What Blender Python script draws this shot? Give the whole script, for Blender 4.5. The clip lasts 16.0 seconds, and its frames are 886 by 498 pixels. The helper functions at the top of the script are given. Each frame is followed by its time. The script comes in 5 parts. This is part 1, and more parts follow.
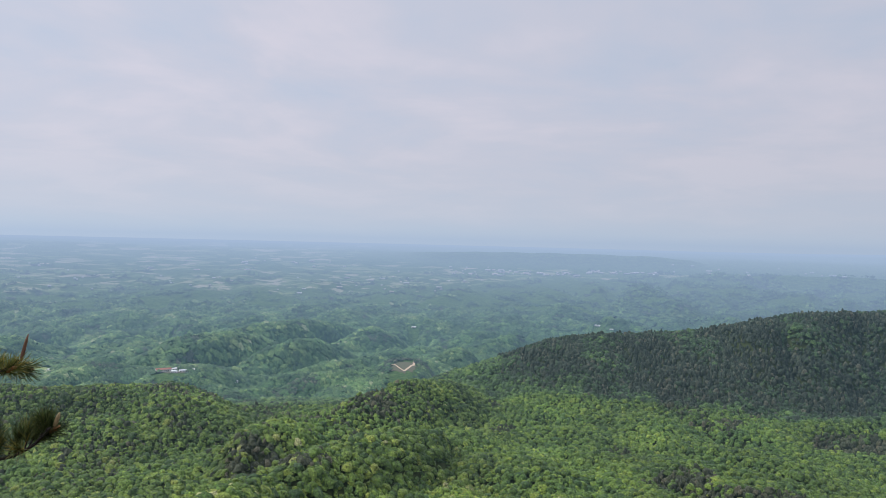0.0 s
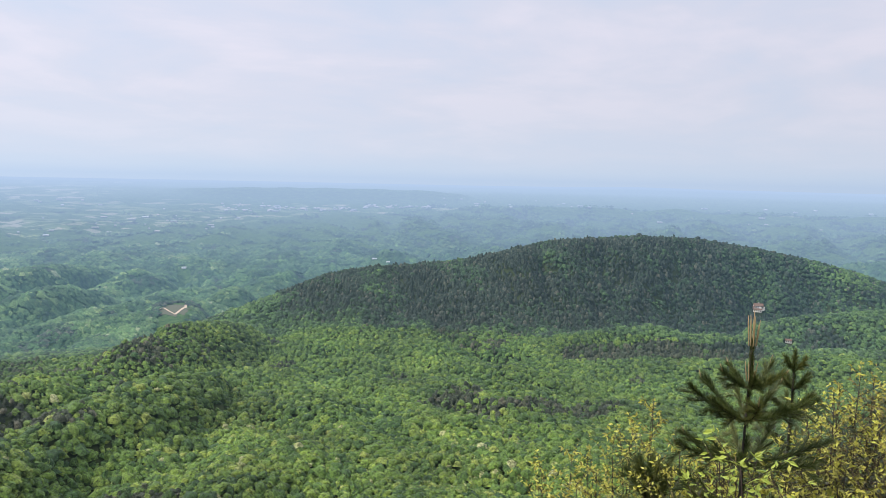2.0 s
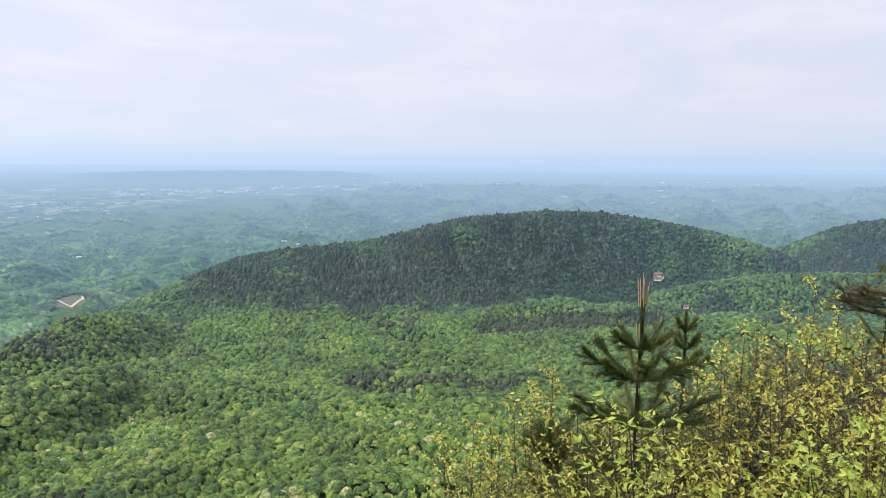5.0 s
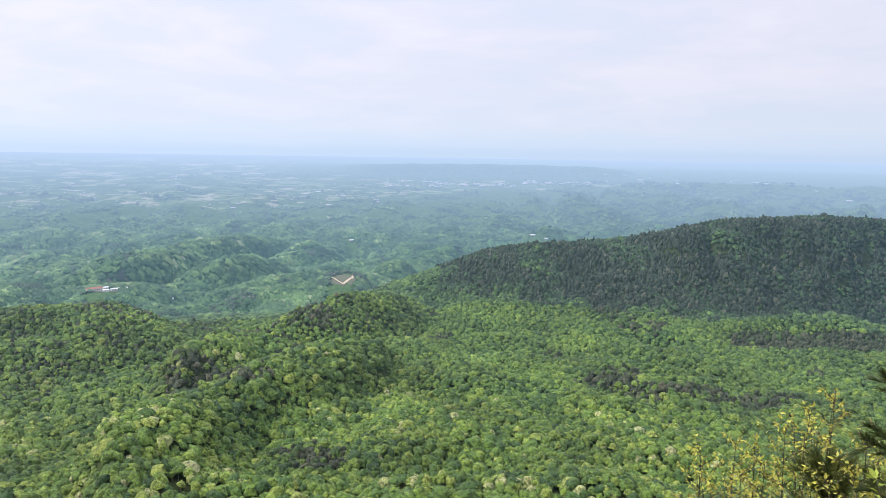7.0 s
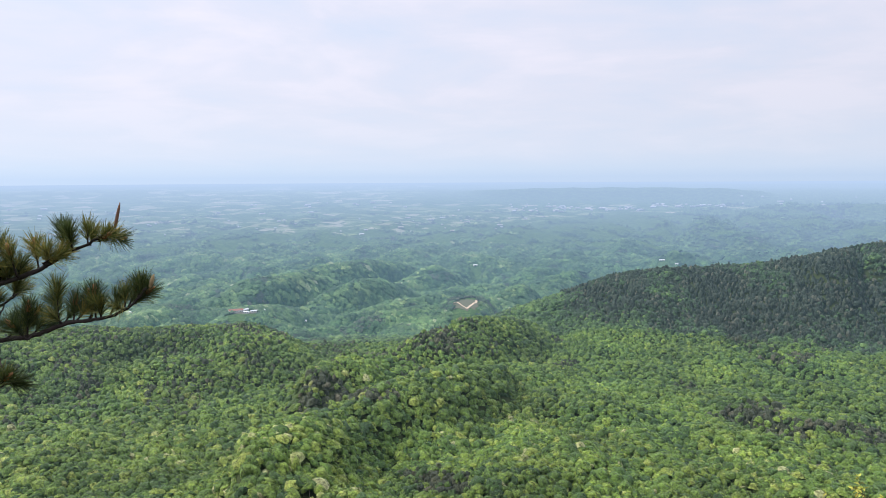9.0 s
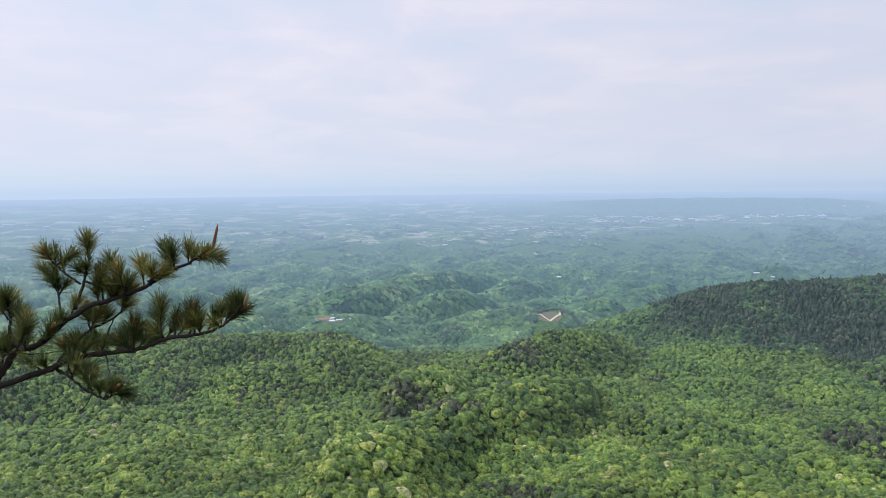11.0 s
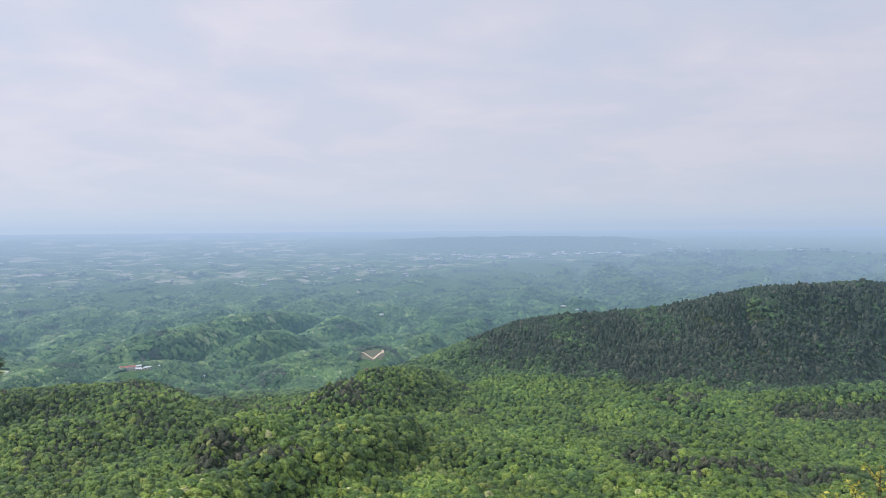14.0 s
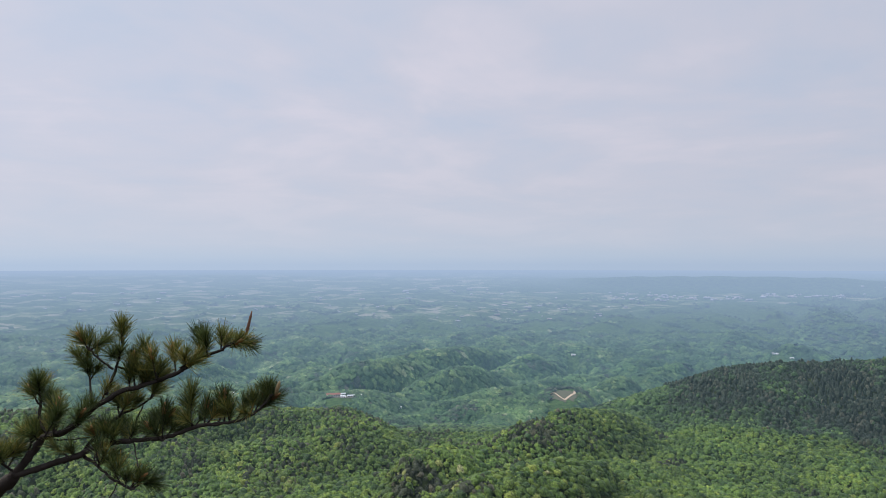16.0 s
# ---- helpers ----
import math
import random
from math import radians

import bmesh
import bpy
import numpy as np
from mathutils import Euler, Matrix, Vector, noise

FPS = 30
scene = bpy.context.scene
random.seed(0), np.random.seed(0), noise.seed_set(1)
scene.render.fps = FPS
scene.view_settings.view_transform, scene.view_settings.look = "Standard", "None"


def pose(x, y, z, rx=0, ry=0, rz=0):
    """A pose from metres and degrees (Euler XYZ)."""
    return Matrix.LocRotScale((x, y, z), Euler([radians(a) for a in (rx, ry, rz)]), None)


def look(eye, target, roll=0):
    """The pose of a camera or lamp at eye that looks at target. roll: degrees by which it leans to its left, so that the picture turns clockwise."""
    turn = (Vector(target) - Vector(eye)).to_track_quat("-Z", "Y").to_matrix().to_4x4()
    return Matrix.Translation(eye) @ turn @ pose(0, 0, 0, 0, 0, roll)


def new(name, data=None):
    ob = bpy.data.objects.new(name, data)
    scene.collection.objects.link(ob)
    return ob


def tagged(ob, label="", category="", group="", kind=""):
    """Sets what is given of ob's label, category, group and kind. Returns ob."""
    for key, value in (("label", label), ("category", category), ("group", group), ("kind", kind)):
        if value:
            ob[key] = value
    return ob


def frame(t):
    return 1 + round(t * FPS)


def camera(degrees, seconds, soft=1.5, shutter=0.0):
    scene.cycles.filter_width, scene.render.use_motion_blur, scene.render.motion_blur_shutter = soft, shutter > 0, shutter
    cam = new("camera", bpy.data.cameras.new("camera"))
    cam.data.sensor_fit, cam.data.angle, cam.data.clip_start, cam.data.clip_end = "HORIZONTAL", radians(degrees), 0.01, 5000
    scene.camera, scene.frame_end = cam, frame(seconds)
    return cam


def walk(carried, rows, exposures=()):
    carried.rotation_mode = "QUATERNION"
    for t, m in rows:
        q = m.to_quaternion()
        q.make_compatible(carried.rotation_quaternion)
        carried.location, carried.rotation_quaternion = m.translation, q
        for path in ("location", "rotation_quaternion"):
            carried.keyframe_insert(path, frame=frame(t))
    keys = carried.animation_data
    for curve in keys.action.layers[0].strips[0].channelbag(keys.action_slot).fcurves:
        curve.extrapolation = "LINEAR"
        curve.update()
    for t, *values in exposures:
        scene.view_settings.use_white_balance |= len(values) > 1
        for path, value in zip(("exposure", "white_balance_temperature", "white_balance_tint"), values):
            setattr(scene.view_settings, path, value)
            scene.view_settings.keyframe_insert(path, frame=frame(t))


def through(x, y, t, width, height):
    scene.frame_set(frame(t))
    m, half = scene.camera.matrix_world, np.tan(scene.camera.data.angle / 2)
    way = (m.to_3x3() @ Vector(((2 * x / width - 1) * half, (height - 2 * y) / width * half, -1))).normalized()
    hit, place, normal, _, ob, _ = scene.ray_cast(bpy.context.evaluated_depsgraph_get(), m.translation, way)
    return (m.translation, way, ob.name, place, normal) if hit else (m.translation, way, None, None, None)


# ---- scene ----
cam = camera(64.16, 16.0, soft=0.9)

# The viewer stands on a ledge, the eye about 300 m above the far valley.
EYE = 300.0
PATH = [
    (0.0, pose(0.039, 0.153, EYE + 0.179, 89.23, -1.39, 0.00)),
    (0.5, pose(0.057, 0.174, EYE + 0.109, 88.11, -1.19, -4.84)),
    (1.0, pose(0.047, 0.175, EYE + 0.053, 86.72, -1.16, -9.74)),
    (1.5, pose(0.026, 0.145, EYE + 0.031, 85.30, -1.23, -14.28)),
    (2.0, pose(0.009, 0.077, EYE + 0.045, 84.37, -1.19, -17.93)),
    (2.5, pose(0.002, 0.038, EYE + 0.051, 83.72, -1.28, -21.90)),
    (3.0, pose(0.009, -0.003, EYE + 0.061, 83.35, -1.44, -26.27)),
    (3.2, pose(0.009, -0.005, EYE + 0.062, 83.29, -1.48, -27.54)),
    (4.15, pose(0.102, 0.093, EYE + 0.018, 82.95, -0.85, -30.60)),
    (5.3, pose(0.193, 0.184, EYE - 0.029, 82.63, -0.09, -21.81)),
    (5.5, pose(0.173, 0.175, EYE - 0.028, 82.51, -0.15, -19.44)),
    (6.0, pose(0.124, 0.176, EYE - 0.026, 82.34, -0.29, -13.64)),
    (6.5, pose(0.097, 0.162, EYE - 0.027, 82.20, -0.71, -8.74)),
    (7.0, pose(0.090, 0.194, EYE - 0.040, 82.22, -0.85, -5.12)),
    (7.5, pose(0.104, 0.188, EYE - 0.044, 82.56, -0.86, -2.44)),
    (8.0, pose(0.091, 0.188, EYE - 0.039, 83.11, -0.44, -0.19)),
    (8.5, pose(0.036, 0.149, EYE - 0.038, 83.72, 0.12, 2.15)),
    (9.0, pose(0.003, 0.138, EYE - 0.046, 84.20, 0.35, 4.79)),
    (9.5, pose(-0.012, 0.134, EYE - 0.042, 84.49, 0.44, 7.44)),
    (9.7, pose(-0.014, 0.132, EYE - 0.040, 84.50, 0.41, 8.39)),
    (10.75, pose(-0.004, 0.132, EYE - 0.022, 85.05, 0.65, 11.60)),
    (11.8, pose(0.009, 0.133, EYE - 0.005, 85.74, 0.83, 9.76)),
    (12.0, pose(0.010, 0.133, EYE - 0.004, 86.01, 0.73, 8.94)),
    (12.5, pose(0.021, 0.133, EYE - 0.002, 86.61, 0.76, 5.99)),
    (13.0, pose(0.052, 0.134, EYE - 0.000, 87.12, 0.78, 2.51)),
    (13.5, pose(0.119, 0.136, EYE + 0.002, 87.58, 0.78, -1.46)),
    (14.0, pose(0.115, 0.137, EYE + 0.004, 88.12, 0.43, -2.85)),
    (14.5, pose(0.029, 0.140, EYE + 0.006, 89.43, 0.60, 2.27)),
    (15.0, pose(-0.035, 0.130, EYE + 0.015, 90.81, 0.61, 7.29)),
    (15.5, pose(-0.056, 0.120, EYE + 0.027, 91.44, 0.35, 10.82)),
    (16.0, pose(-0.057, 0.113, EYE + 0.028, 91.28, 0.04, 12.61)),
]
# the clip's camera lifts its picture where more dark wood comes into view
EXPOSURES = [(0.0, -0.25), (1.5, 0.02), (3.0, 0.18), (5.5, 0.28), (9.0, 0.20), (12.5, -0.02), (14.0, -0.08), (15.0, -0.18), (16.0, -0.25)]
walk(cam, PATH, EXPOSURES)

# ---- world, sun, exposure ----
world = bpy.data.worlds.new("world")
scene.world = world
world.use_nodes = True


def link(nt, a, b):
    nt.links.new(a, b)


def ramp(nt, fac, stops):
    n = nt.nodes.new("ShaderNodeValToRGB")
    e = n.color_ramp.elements
    while len(e) < len(stops):
        e.new(0.5)
    for k, (p, c) in zip(e, stops):
        k.position, k.color = p, (*c, 1)
    if fac is not None:
        link(nt, fac, n.inputs[0])
    return n


def mth(nt, op, a, b=None, c=None, clamp=False):
    n = nt.nodes.new("ShaderNodeMath")
    n.operation, n.use_clamp = op, clamp
    for k, v in enumerate((a, b, c)):
        if v is None:
            continue
        if isinstance(v, (int, float)):
            n.inputs[k].default_value = v
        else:
            link(nt, v, n.inputs[k])
    return n.outputs[0]


def mixc(nt, fac, a, b, mode="MIX"):
    n = nt.nodes.new("ShaderNodeMix")
    n.data_type, n.blend_type = "RGBA", mode
    for s, v in ((n.inputs[0], fac), (n.inputs[6], a), (n.inputs[7], b)):
        if isinstance(v, (int, float)):
            s.default_value = v
        elif isinstance(v, tuple):
            s.default_value = (*v, 1)
        else:
            link(nt, v, s)
    return n.outputs[2]


def noise_tex(nt, vec, scale, detail=3, rough=0.55, dist=0.0):
    n = nt.nodes.new("ShaderNodeTexNoise")
    n.inputs["Scale"].default_value, n.inputs["Detail"].default_value = scale, detail
    n.inputs["Roughness"].default_value, n.inputs["Distortion"].default_value = rough, dist
    if vec is not None:
        link(nt, vec, n.inputs["Vector"])
    return n.outputs["Fac"]


SUN_EL, SUN_AZ = 46.0, 280.0        # the sun stands to the viewer's left, veiled by the cloud
nt = world.node_tree
for n in list(nt.nodes):
    nt.nodes.remove(n)
out = nt.nodes.new("ShaderNodeOutputWorld")
bg = nt.nodes.new("ShaderNodeBackground")
sky = nt.nodes.new("ShaderNodeTexSky")
sky.sky_type, sky.sun_disc = "NISHITA", False
sky.sun_elevation, sky.sun_rotation = radians(SUN_EL), radians(SUN_AZ)
sky.air_density, sky.dust_density = 1.0, 3.0
tc = nt.nodes.new("ShaderNodeTexCoord")
sep = nt.nodes.new("ShaderNodeSeparateXYZ")
link(nt, tc.outputs["Generated"], sep.inputs[0])
up = mth(nt, "MAXIMUM", sep.outputs[2], 0.0)
# cloud sheet: the view direction laid onto a flat layer, so that the streaks lie flatter towards the horizon
den = mth(nt, "ADD", up, 0.16)
cx, cy = mth(nt, "DIVIDE", sep.outputs[0], den), mth(nt, "DIVIDE", sep.outputs[1], den)
comb = nt.nodes.new("ShaderNodeCombineXYZ")
link(nt, cx, comb.inputs[0]), link(nt, cy, comb.inputs[1])
c1 = noise_tex(nt, comb.outputs[0], 0.9, 5, 0.55, 0.6)
c2 = noise_tex(nt, comb.outputs[0], 2.6, 4, 0.5, 0.3)
cl = mth(nt, "ADD", mth(nt, "MULTIPLY", c1, 0.7), mth(nt, "MULTIPLY", c2, 0.3))
deck = ramp(nt, cl, [(0.38, (0.640, 0.710, 0.875)), (0.50, (0.710, 0.735, 0.873)), (0.60, (0.795, 0.782, 0.905))])
low = ramp(nt, up, [(0.0, (0.52, 0.655, 0.86)), (0.012, (0.575, 0.695, 0.87)), (0.035, (0.64, 0.72, 0.865)), (0.11, (0.68, 0.715, 0.84))])
lowf = ramp(nt, up, [(0.0, (0.05,) * 3), (0.05, (0.35,) * 3), (0.2, (1,) * 3)])
col = mixc(nt, lowf.outputs[0], low.outputs[0], deck.outputs[0])
# an overcast sky grows brighter overhead
zen = mth(nt, "ADD", mth(nt, "MULTIPLY", mth(nt, "MAXIMUM", mth(nt, "SUBTRACT", up, 0.36), 0.0), 3.7), 1.0)
vm = nt.nodes.new("ShaderNodeVectorMath")
vm.operation = "SCALE"
# and brighter towards the veiled sun
side = mth(nt, "MULTIPLY_ADD", sep.outputs[0], -0.10, 1.0)
link(nt, col, vm.inputs[0]), link(nt, mth(nt, "MULTIPLY", zen, side), vm.inputs[3])
sk = nt.nodes.new("ShaderNodeVectorMath")
sk.operation = "SCALE"
link(nt, sky.outputs[0], sk.inputs[0])
sk.inputs[3].default_value = 0.06
link(nt, mixc(nt, 0.93, sk.outputs[0], vm.outputs[0]), bg.inputs[0])
bg.inputs[1].default_value = 1.0
link(nt, bg.outputs[0], out.inputs[0])

sun = new("sun", bpy.data.lights.new("sun", "SUN"))
sun.data.energy, sun.data.angle, sun.data.color = 4.2, radians(7), (1.0, 0.95, 0.86)
ca, sa = math.cos(radians(SUN_EL)), math.sin(radians(SUN_EL))
sun_dir = Vector((math.sin(radians(SUN_AZ)) * ca, math.cos(radians(SUN_AZ)) * ca, sa))
sun.matrix_world = look(sun_dir * 50 + Vector((0, 0, EYE)), (0, 0, EYE))
tagged(sun, kind="structure")


# ---- materials ----
def material(name, rough=0.8, spec=0.3):
    m = bpy.data.materials.new(name)
    m.use_nodes = True
    b = m.node_tree.nodes["Principled BSDF"]
    b.inputs["Roughness"].default_value = rough
    b.inputs["Specular IOR Level"].default_value = spec
    return m, m.node_tree, b


def where(nt):
    """The place in the world, in metres."""
    return nt.nodes.new("ShaderNodeNewGeometry").outputs["Position"]


def bump(nt, b, height, strength, distance):
    n = nt.nodes.new("ShaderNodeBump")
    n.inputs["Strength"].default_value, n.inputs["Distance"].default_value = strength, distance
    link(nt, height, n.inputs["Height"])
    link(nt, n.outputs[0], b.inputs["Normal"])


def foliage(name, stops, stand=(0.7, 1.3), leaf=0.9, rough=0.65, relief=1.0, spec=0.14, single=False, sheen=0.06):
    """Leaves of a wood: each crown has its own green, stands of trees differ, and fine colour noise with bumps imitates
    bright leaf clumps and the dark gaps between.
    """
    m, nt, b = material(name, rough, spec)
    geo = nt.nodes.new("ShaderNodeNewGeometry")
    att = nt.nodes.new("ShaderNodeObjectInfo" if single else "ShaderNodeAttribute")
    if not single:
        att.attribute_name = "tone"
    own = mth(nt, "MULTIPLY_ADD", geo.outputs["Random Per Island"], 0.36, -0.18)
    tone = ramp(nt, mth(nt, "ADD", att.outputs["Random" if single else "Fac"], own, None, True), stops)
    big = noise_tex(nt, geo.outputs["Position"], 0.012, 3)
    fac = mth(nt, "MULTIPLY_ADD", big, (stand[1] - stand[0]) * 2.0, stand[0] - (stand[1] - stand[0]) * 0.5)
    # light and dark of the leaf clumps, painted as noise in the colour
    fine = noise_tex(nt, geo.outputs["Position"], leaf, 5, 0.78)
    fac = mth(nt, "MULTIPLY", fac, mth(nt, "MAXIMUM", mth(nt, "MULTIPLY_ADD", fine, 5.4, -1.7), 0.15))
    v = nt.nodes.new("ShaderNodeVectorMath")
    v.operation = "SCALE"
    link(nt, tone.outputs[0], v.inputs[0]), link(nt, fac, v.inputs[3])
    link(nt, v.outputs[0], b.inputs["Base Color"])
    bump(nt, b, fine, relief, 2.0)
    # faint bluish sheen, added to imitate some haze on the leaves
    b.inputs["Sheen Weight"].default_value, b.inputs["Sheen Roughness"].default_value = sheen, 0.5
    b.inputs["Sheen Tint"].default_value = (0.75, 0.88, 1.0, 1)
    return m


def haze_glow(m, nt, b):
    """Haze painted as emission: a bluish glow, more the farther the surface lies."""
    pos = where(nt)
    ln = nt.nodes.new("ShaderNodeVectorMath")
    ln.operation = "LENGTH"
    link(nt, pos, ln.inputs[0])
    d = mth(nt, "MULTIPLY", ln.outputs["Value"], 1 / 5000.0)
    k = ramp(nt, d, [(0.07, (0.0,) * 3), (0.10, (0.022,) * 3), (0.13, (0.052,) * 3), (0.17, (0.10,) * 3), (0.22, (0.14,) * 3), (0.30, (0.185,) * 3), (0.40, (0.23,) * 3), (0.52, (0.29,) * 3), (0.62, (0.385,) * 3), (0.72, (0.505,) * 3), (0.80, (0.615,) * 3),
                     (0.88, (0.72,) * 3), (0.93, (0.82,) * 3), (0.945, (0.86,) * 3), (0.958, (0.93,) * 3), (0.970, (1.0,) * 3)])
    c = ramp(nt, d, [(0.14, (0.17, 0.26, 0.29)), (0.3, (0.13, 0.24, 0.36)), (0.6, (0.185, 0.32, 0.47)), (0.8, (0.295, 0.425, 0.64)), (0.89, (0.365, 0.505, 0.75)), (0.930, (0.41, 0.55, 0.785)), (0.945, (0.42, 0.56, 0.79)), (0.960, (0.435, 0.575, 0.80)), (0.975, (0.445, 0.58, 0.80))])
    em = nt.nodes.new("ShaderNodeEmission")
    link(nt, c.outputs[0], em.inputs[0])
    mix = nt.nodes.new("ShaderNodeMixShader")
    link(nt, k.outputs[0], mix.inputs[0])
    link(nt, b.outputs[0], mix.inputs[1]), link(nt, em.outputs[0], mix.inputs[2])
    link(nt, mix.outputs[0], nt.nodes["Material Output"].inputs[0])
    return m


GREENS = [(0.0, (0.027, 0.058, 0.015)), (0.25, (0.053, 0.098, 0.018)), (0.55, (0.090, 0.145, 0.022)),
          (0.80, (0.132, 0.183, 0.027)), (0.96, (0.190, 0.225, 0.046)), (1.0, (0.240, 0.248, 0.108))]
HILL_GREENS = [(0.0, (0.023, 0.045, 0.021)), (0.25, (0.040, 0.079, 0.027)), (0.55, (0.075, 0.135, 0.034)),
               (0.80, (0.119, 0.184, 0.044)), (1.0, (0.167, 0.216, 0.070))]
DARKS = [(0.0, (0.018, 0.030, 0.021)), (0.5, (0.029, 0.044, 0.028)), (0.85, (0.045, 0.058, 0.037)), (1.0, (0.090, 0.094, 0.065))]
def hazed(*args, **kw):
    """Leaves with painted haze mixed in as emission, near woods included."""
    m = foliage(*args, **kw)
    return haze_glow(m, m.node_tree, m.node_tree.nodes["Principled BSDF"])


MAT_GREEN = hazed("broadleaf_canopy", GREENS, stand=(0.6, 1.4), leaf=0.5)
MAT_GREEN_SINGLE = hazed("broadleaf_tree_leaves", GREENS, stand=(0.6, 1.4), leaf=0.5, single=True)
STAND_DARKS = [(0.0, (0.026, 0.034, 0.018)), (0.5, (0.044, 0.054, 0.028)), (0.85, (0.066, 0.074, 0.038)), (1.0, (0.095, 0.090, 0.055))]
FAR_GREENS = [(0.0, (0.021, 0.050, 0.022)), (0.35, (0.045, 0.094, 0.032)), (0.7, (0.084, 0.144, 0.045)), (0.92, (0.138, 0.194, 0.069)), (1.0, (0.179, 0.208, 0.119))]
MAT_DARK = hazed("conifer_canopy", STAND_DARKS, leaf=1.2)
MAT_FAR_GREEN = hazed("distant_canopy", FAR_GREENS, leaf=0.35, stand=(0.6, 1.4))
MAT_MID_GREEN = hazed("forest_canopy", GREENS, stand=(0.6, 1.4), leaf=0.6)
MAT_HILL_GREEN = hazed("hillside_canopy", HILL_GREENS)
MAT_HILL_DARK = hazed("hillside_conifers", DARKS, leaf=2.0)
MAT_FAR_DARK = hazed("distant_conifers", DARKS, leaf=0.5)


def ground_material():
    m, nt, b = material("forest_floor", 0.95, 0.1)
    pos = where(nt)
    n1, n2 = noise_tex(nt, pos, 0.3, 6, 0.7), noise_tex(nt, pos, 2.5, 5)
    c = mixc(nt, ramp(nt, n1, [(0.38, (0,) * 3), (0.62, (1,) * 3)]).outputs[0], (0.014, 0.026, 0.009), (0.032, 0.050, 0.015))
    c = mixc(nt, mth(nt, "MULTIPLY", n2, 0.7), c, (0.055, 0.060, 0.025))
    # leaf litter and soil of the mountaintop, darkened to imitate shade behind shrubs
    ln = nt.nodes.new("ShaderNodeVectorMath")
    ln.operation = "DISTANCE"
    link(nt, pos, ln.inputs[0])
    ln.inputs[1].default_value = (0, 0, EYE)
    top = mth(nt, "LESS_THAN", ln.outputs["Value"], 45.0)
    c = mixc(nt, top, c, mixc(nt, n2, (0.018, 0.015, 0.010), (0.050, 0.042, 0.026)))
    link(nt, c, b.inputs["Base Color"])
    bump(nt, b, n2, 0.8, 0.1)
    return haze_glow(m, nt, b)


def plain_material():
    """Far farmland: woods, hedged fields and meadows of many sizes."""
    m, nt, b = material("distant_farmland", 0.95, 0.1)
    pos = where(nt)
    v = nt.nodes.new("ShaderNodeTexVoronoi")
    v.inputs["Scale"].default_value = 0.0135
    # fields lie across the slope of the plain: bearing and distance from the mountain set their grid
    sp = nt.nodes.new("ShaderNodeSeparateXYZ")
    link(nt, pos, sp.inputs[0])
    flat_d = mth(nt, "SQRT", mth(nt, "ADD", mth(nt, "MULTIPLY", sp.outputs[0], sp.outputs[0]), mth(nt, "MULTIPLY", sp.outputs[1], sp.outputs[1])))
    turn = mth(nt, "ARCTAN2", sp.outputs[0], sp.outputs[1])
    mp = nt.nodes.new("ShaderNodeCombineXYZ")
    link(nt, mth(nt, "MULTIPLY", turn, 3300.0), mp.inputs[0])
    link(nt, mth(nt, "MULTIPLY", flat_d, 3.2), mp.inputs[1])
    wob = nt.nodes.new("ShaderNodeTexNoise")
    wob.inputs["Scale"].default_value = 0.012
    link(nt, mp.outputs[0], wob.inputs["Vector"])
    bent = nt.nodes.new("ShaderNodeVectorMath")
    bent.operation = "MULTIPLY_ADD"
    link(nt, wob.outputs["Color"], bent.inputs[0]), link(nt, mp.outputs[0], bent.inputs[2])
    bent.inputs[1].default_value = (45, 22, 0)
    link(nt, bent.outputs[0], v.inputs["Vector"])
    sepc = nt.nodes.new("ShaderNodeSeparateColor")
    link(nt, v.outputs["Color"], sepc.inputs[0])
    broad = nt.nodes.new("ShaderNodeMapping")
    broad.inputs["Scale"].default_value = (0.0022, 0.0040, 1)
    link(nt, mp.outputs[0], broad.inputs["Vector"])
    woods = noise_tex(nt, broad.outputs[0], 1.0, 4, 0.6)
    # the open country begins farther off towards the long hill, and thins out beyond it
    begin = mth(nt, "MULTIPLY_ADD", mth(nt, "MULTIPLY_ADD", turn, 2.86, 0.40, True), 460.0, 3790.0)
    rural = mth(nt, "MULTIPLY", mth(nt, "SUBTRACT", flat_d, begin), 1 / 120.0, None, True)
    few = mth(nt, "MULTIPLY", mth(nt, "MULTIPLY_ADD", turn, 3.0, -0.55, True), 0.08)
    limit = mth(nt, "ADD", mth(nt, "MULTIPLY_ADD", rural, -0.24, 0.66), few)
    limit = mth(nt, "ADD", limit, mth(nt, "MULTIPLY", mth(nt, "MULTIPLY_ADD", flat_d, 1 / 150.0, -29.4, True), mth(nt, "MULTIPLY_ADD", turn, 1.6, 0.30, True)))
    isfield = mth(nt, "MULTIPLY", mth(nt, "GREATER_THAN", sepc.outputs[0], 0.56), mth(nt, "GREATER_THAN", woods, limit))
    fcol = ramp(nt, sepc.outputs[1], [(0.0, (0.10, 0.16, 0.065)), (0.4, (0.165, 0.22, 0.095)), (0.75, (0.24, 0.26, 0.15)), (1.0, (0.36, 0.34, 0.26))])
    fine = noise_tex(nt, mp.outputs[0], 0.035, 6, 0.8)
    wcol = ramp(nt, fine, [(0.30, (0.026, 0.055, 0.022)), (0.52, (0.075, 0.135, 0.040)), (0.72, (0.15, 0.205, 0.075))])
    c = mixc(nt, isfield, wcol.outputs[0], fcol.outputs[0])
    link(nt, c, b.inputs["Base Color"])
    bump(nt, b, fine, 1.0, 12.0)
    return haze_glow(m, nt, b)


MAT_GROUND = ground_material()
MAT_PLAIN = plain_material()


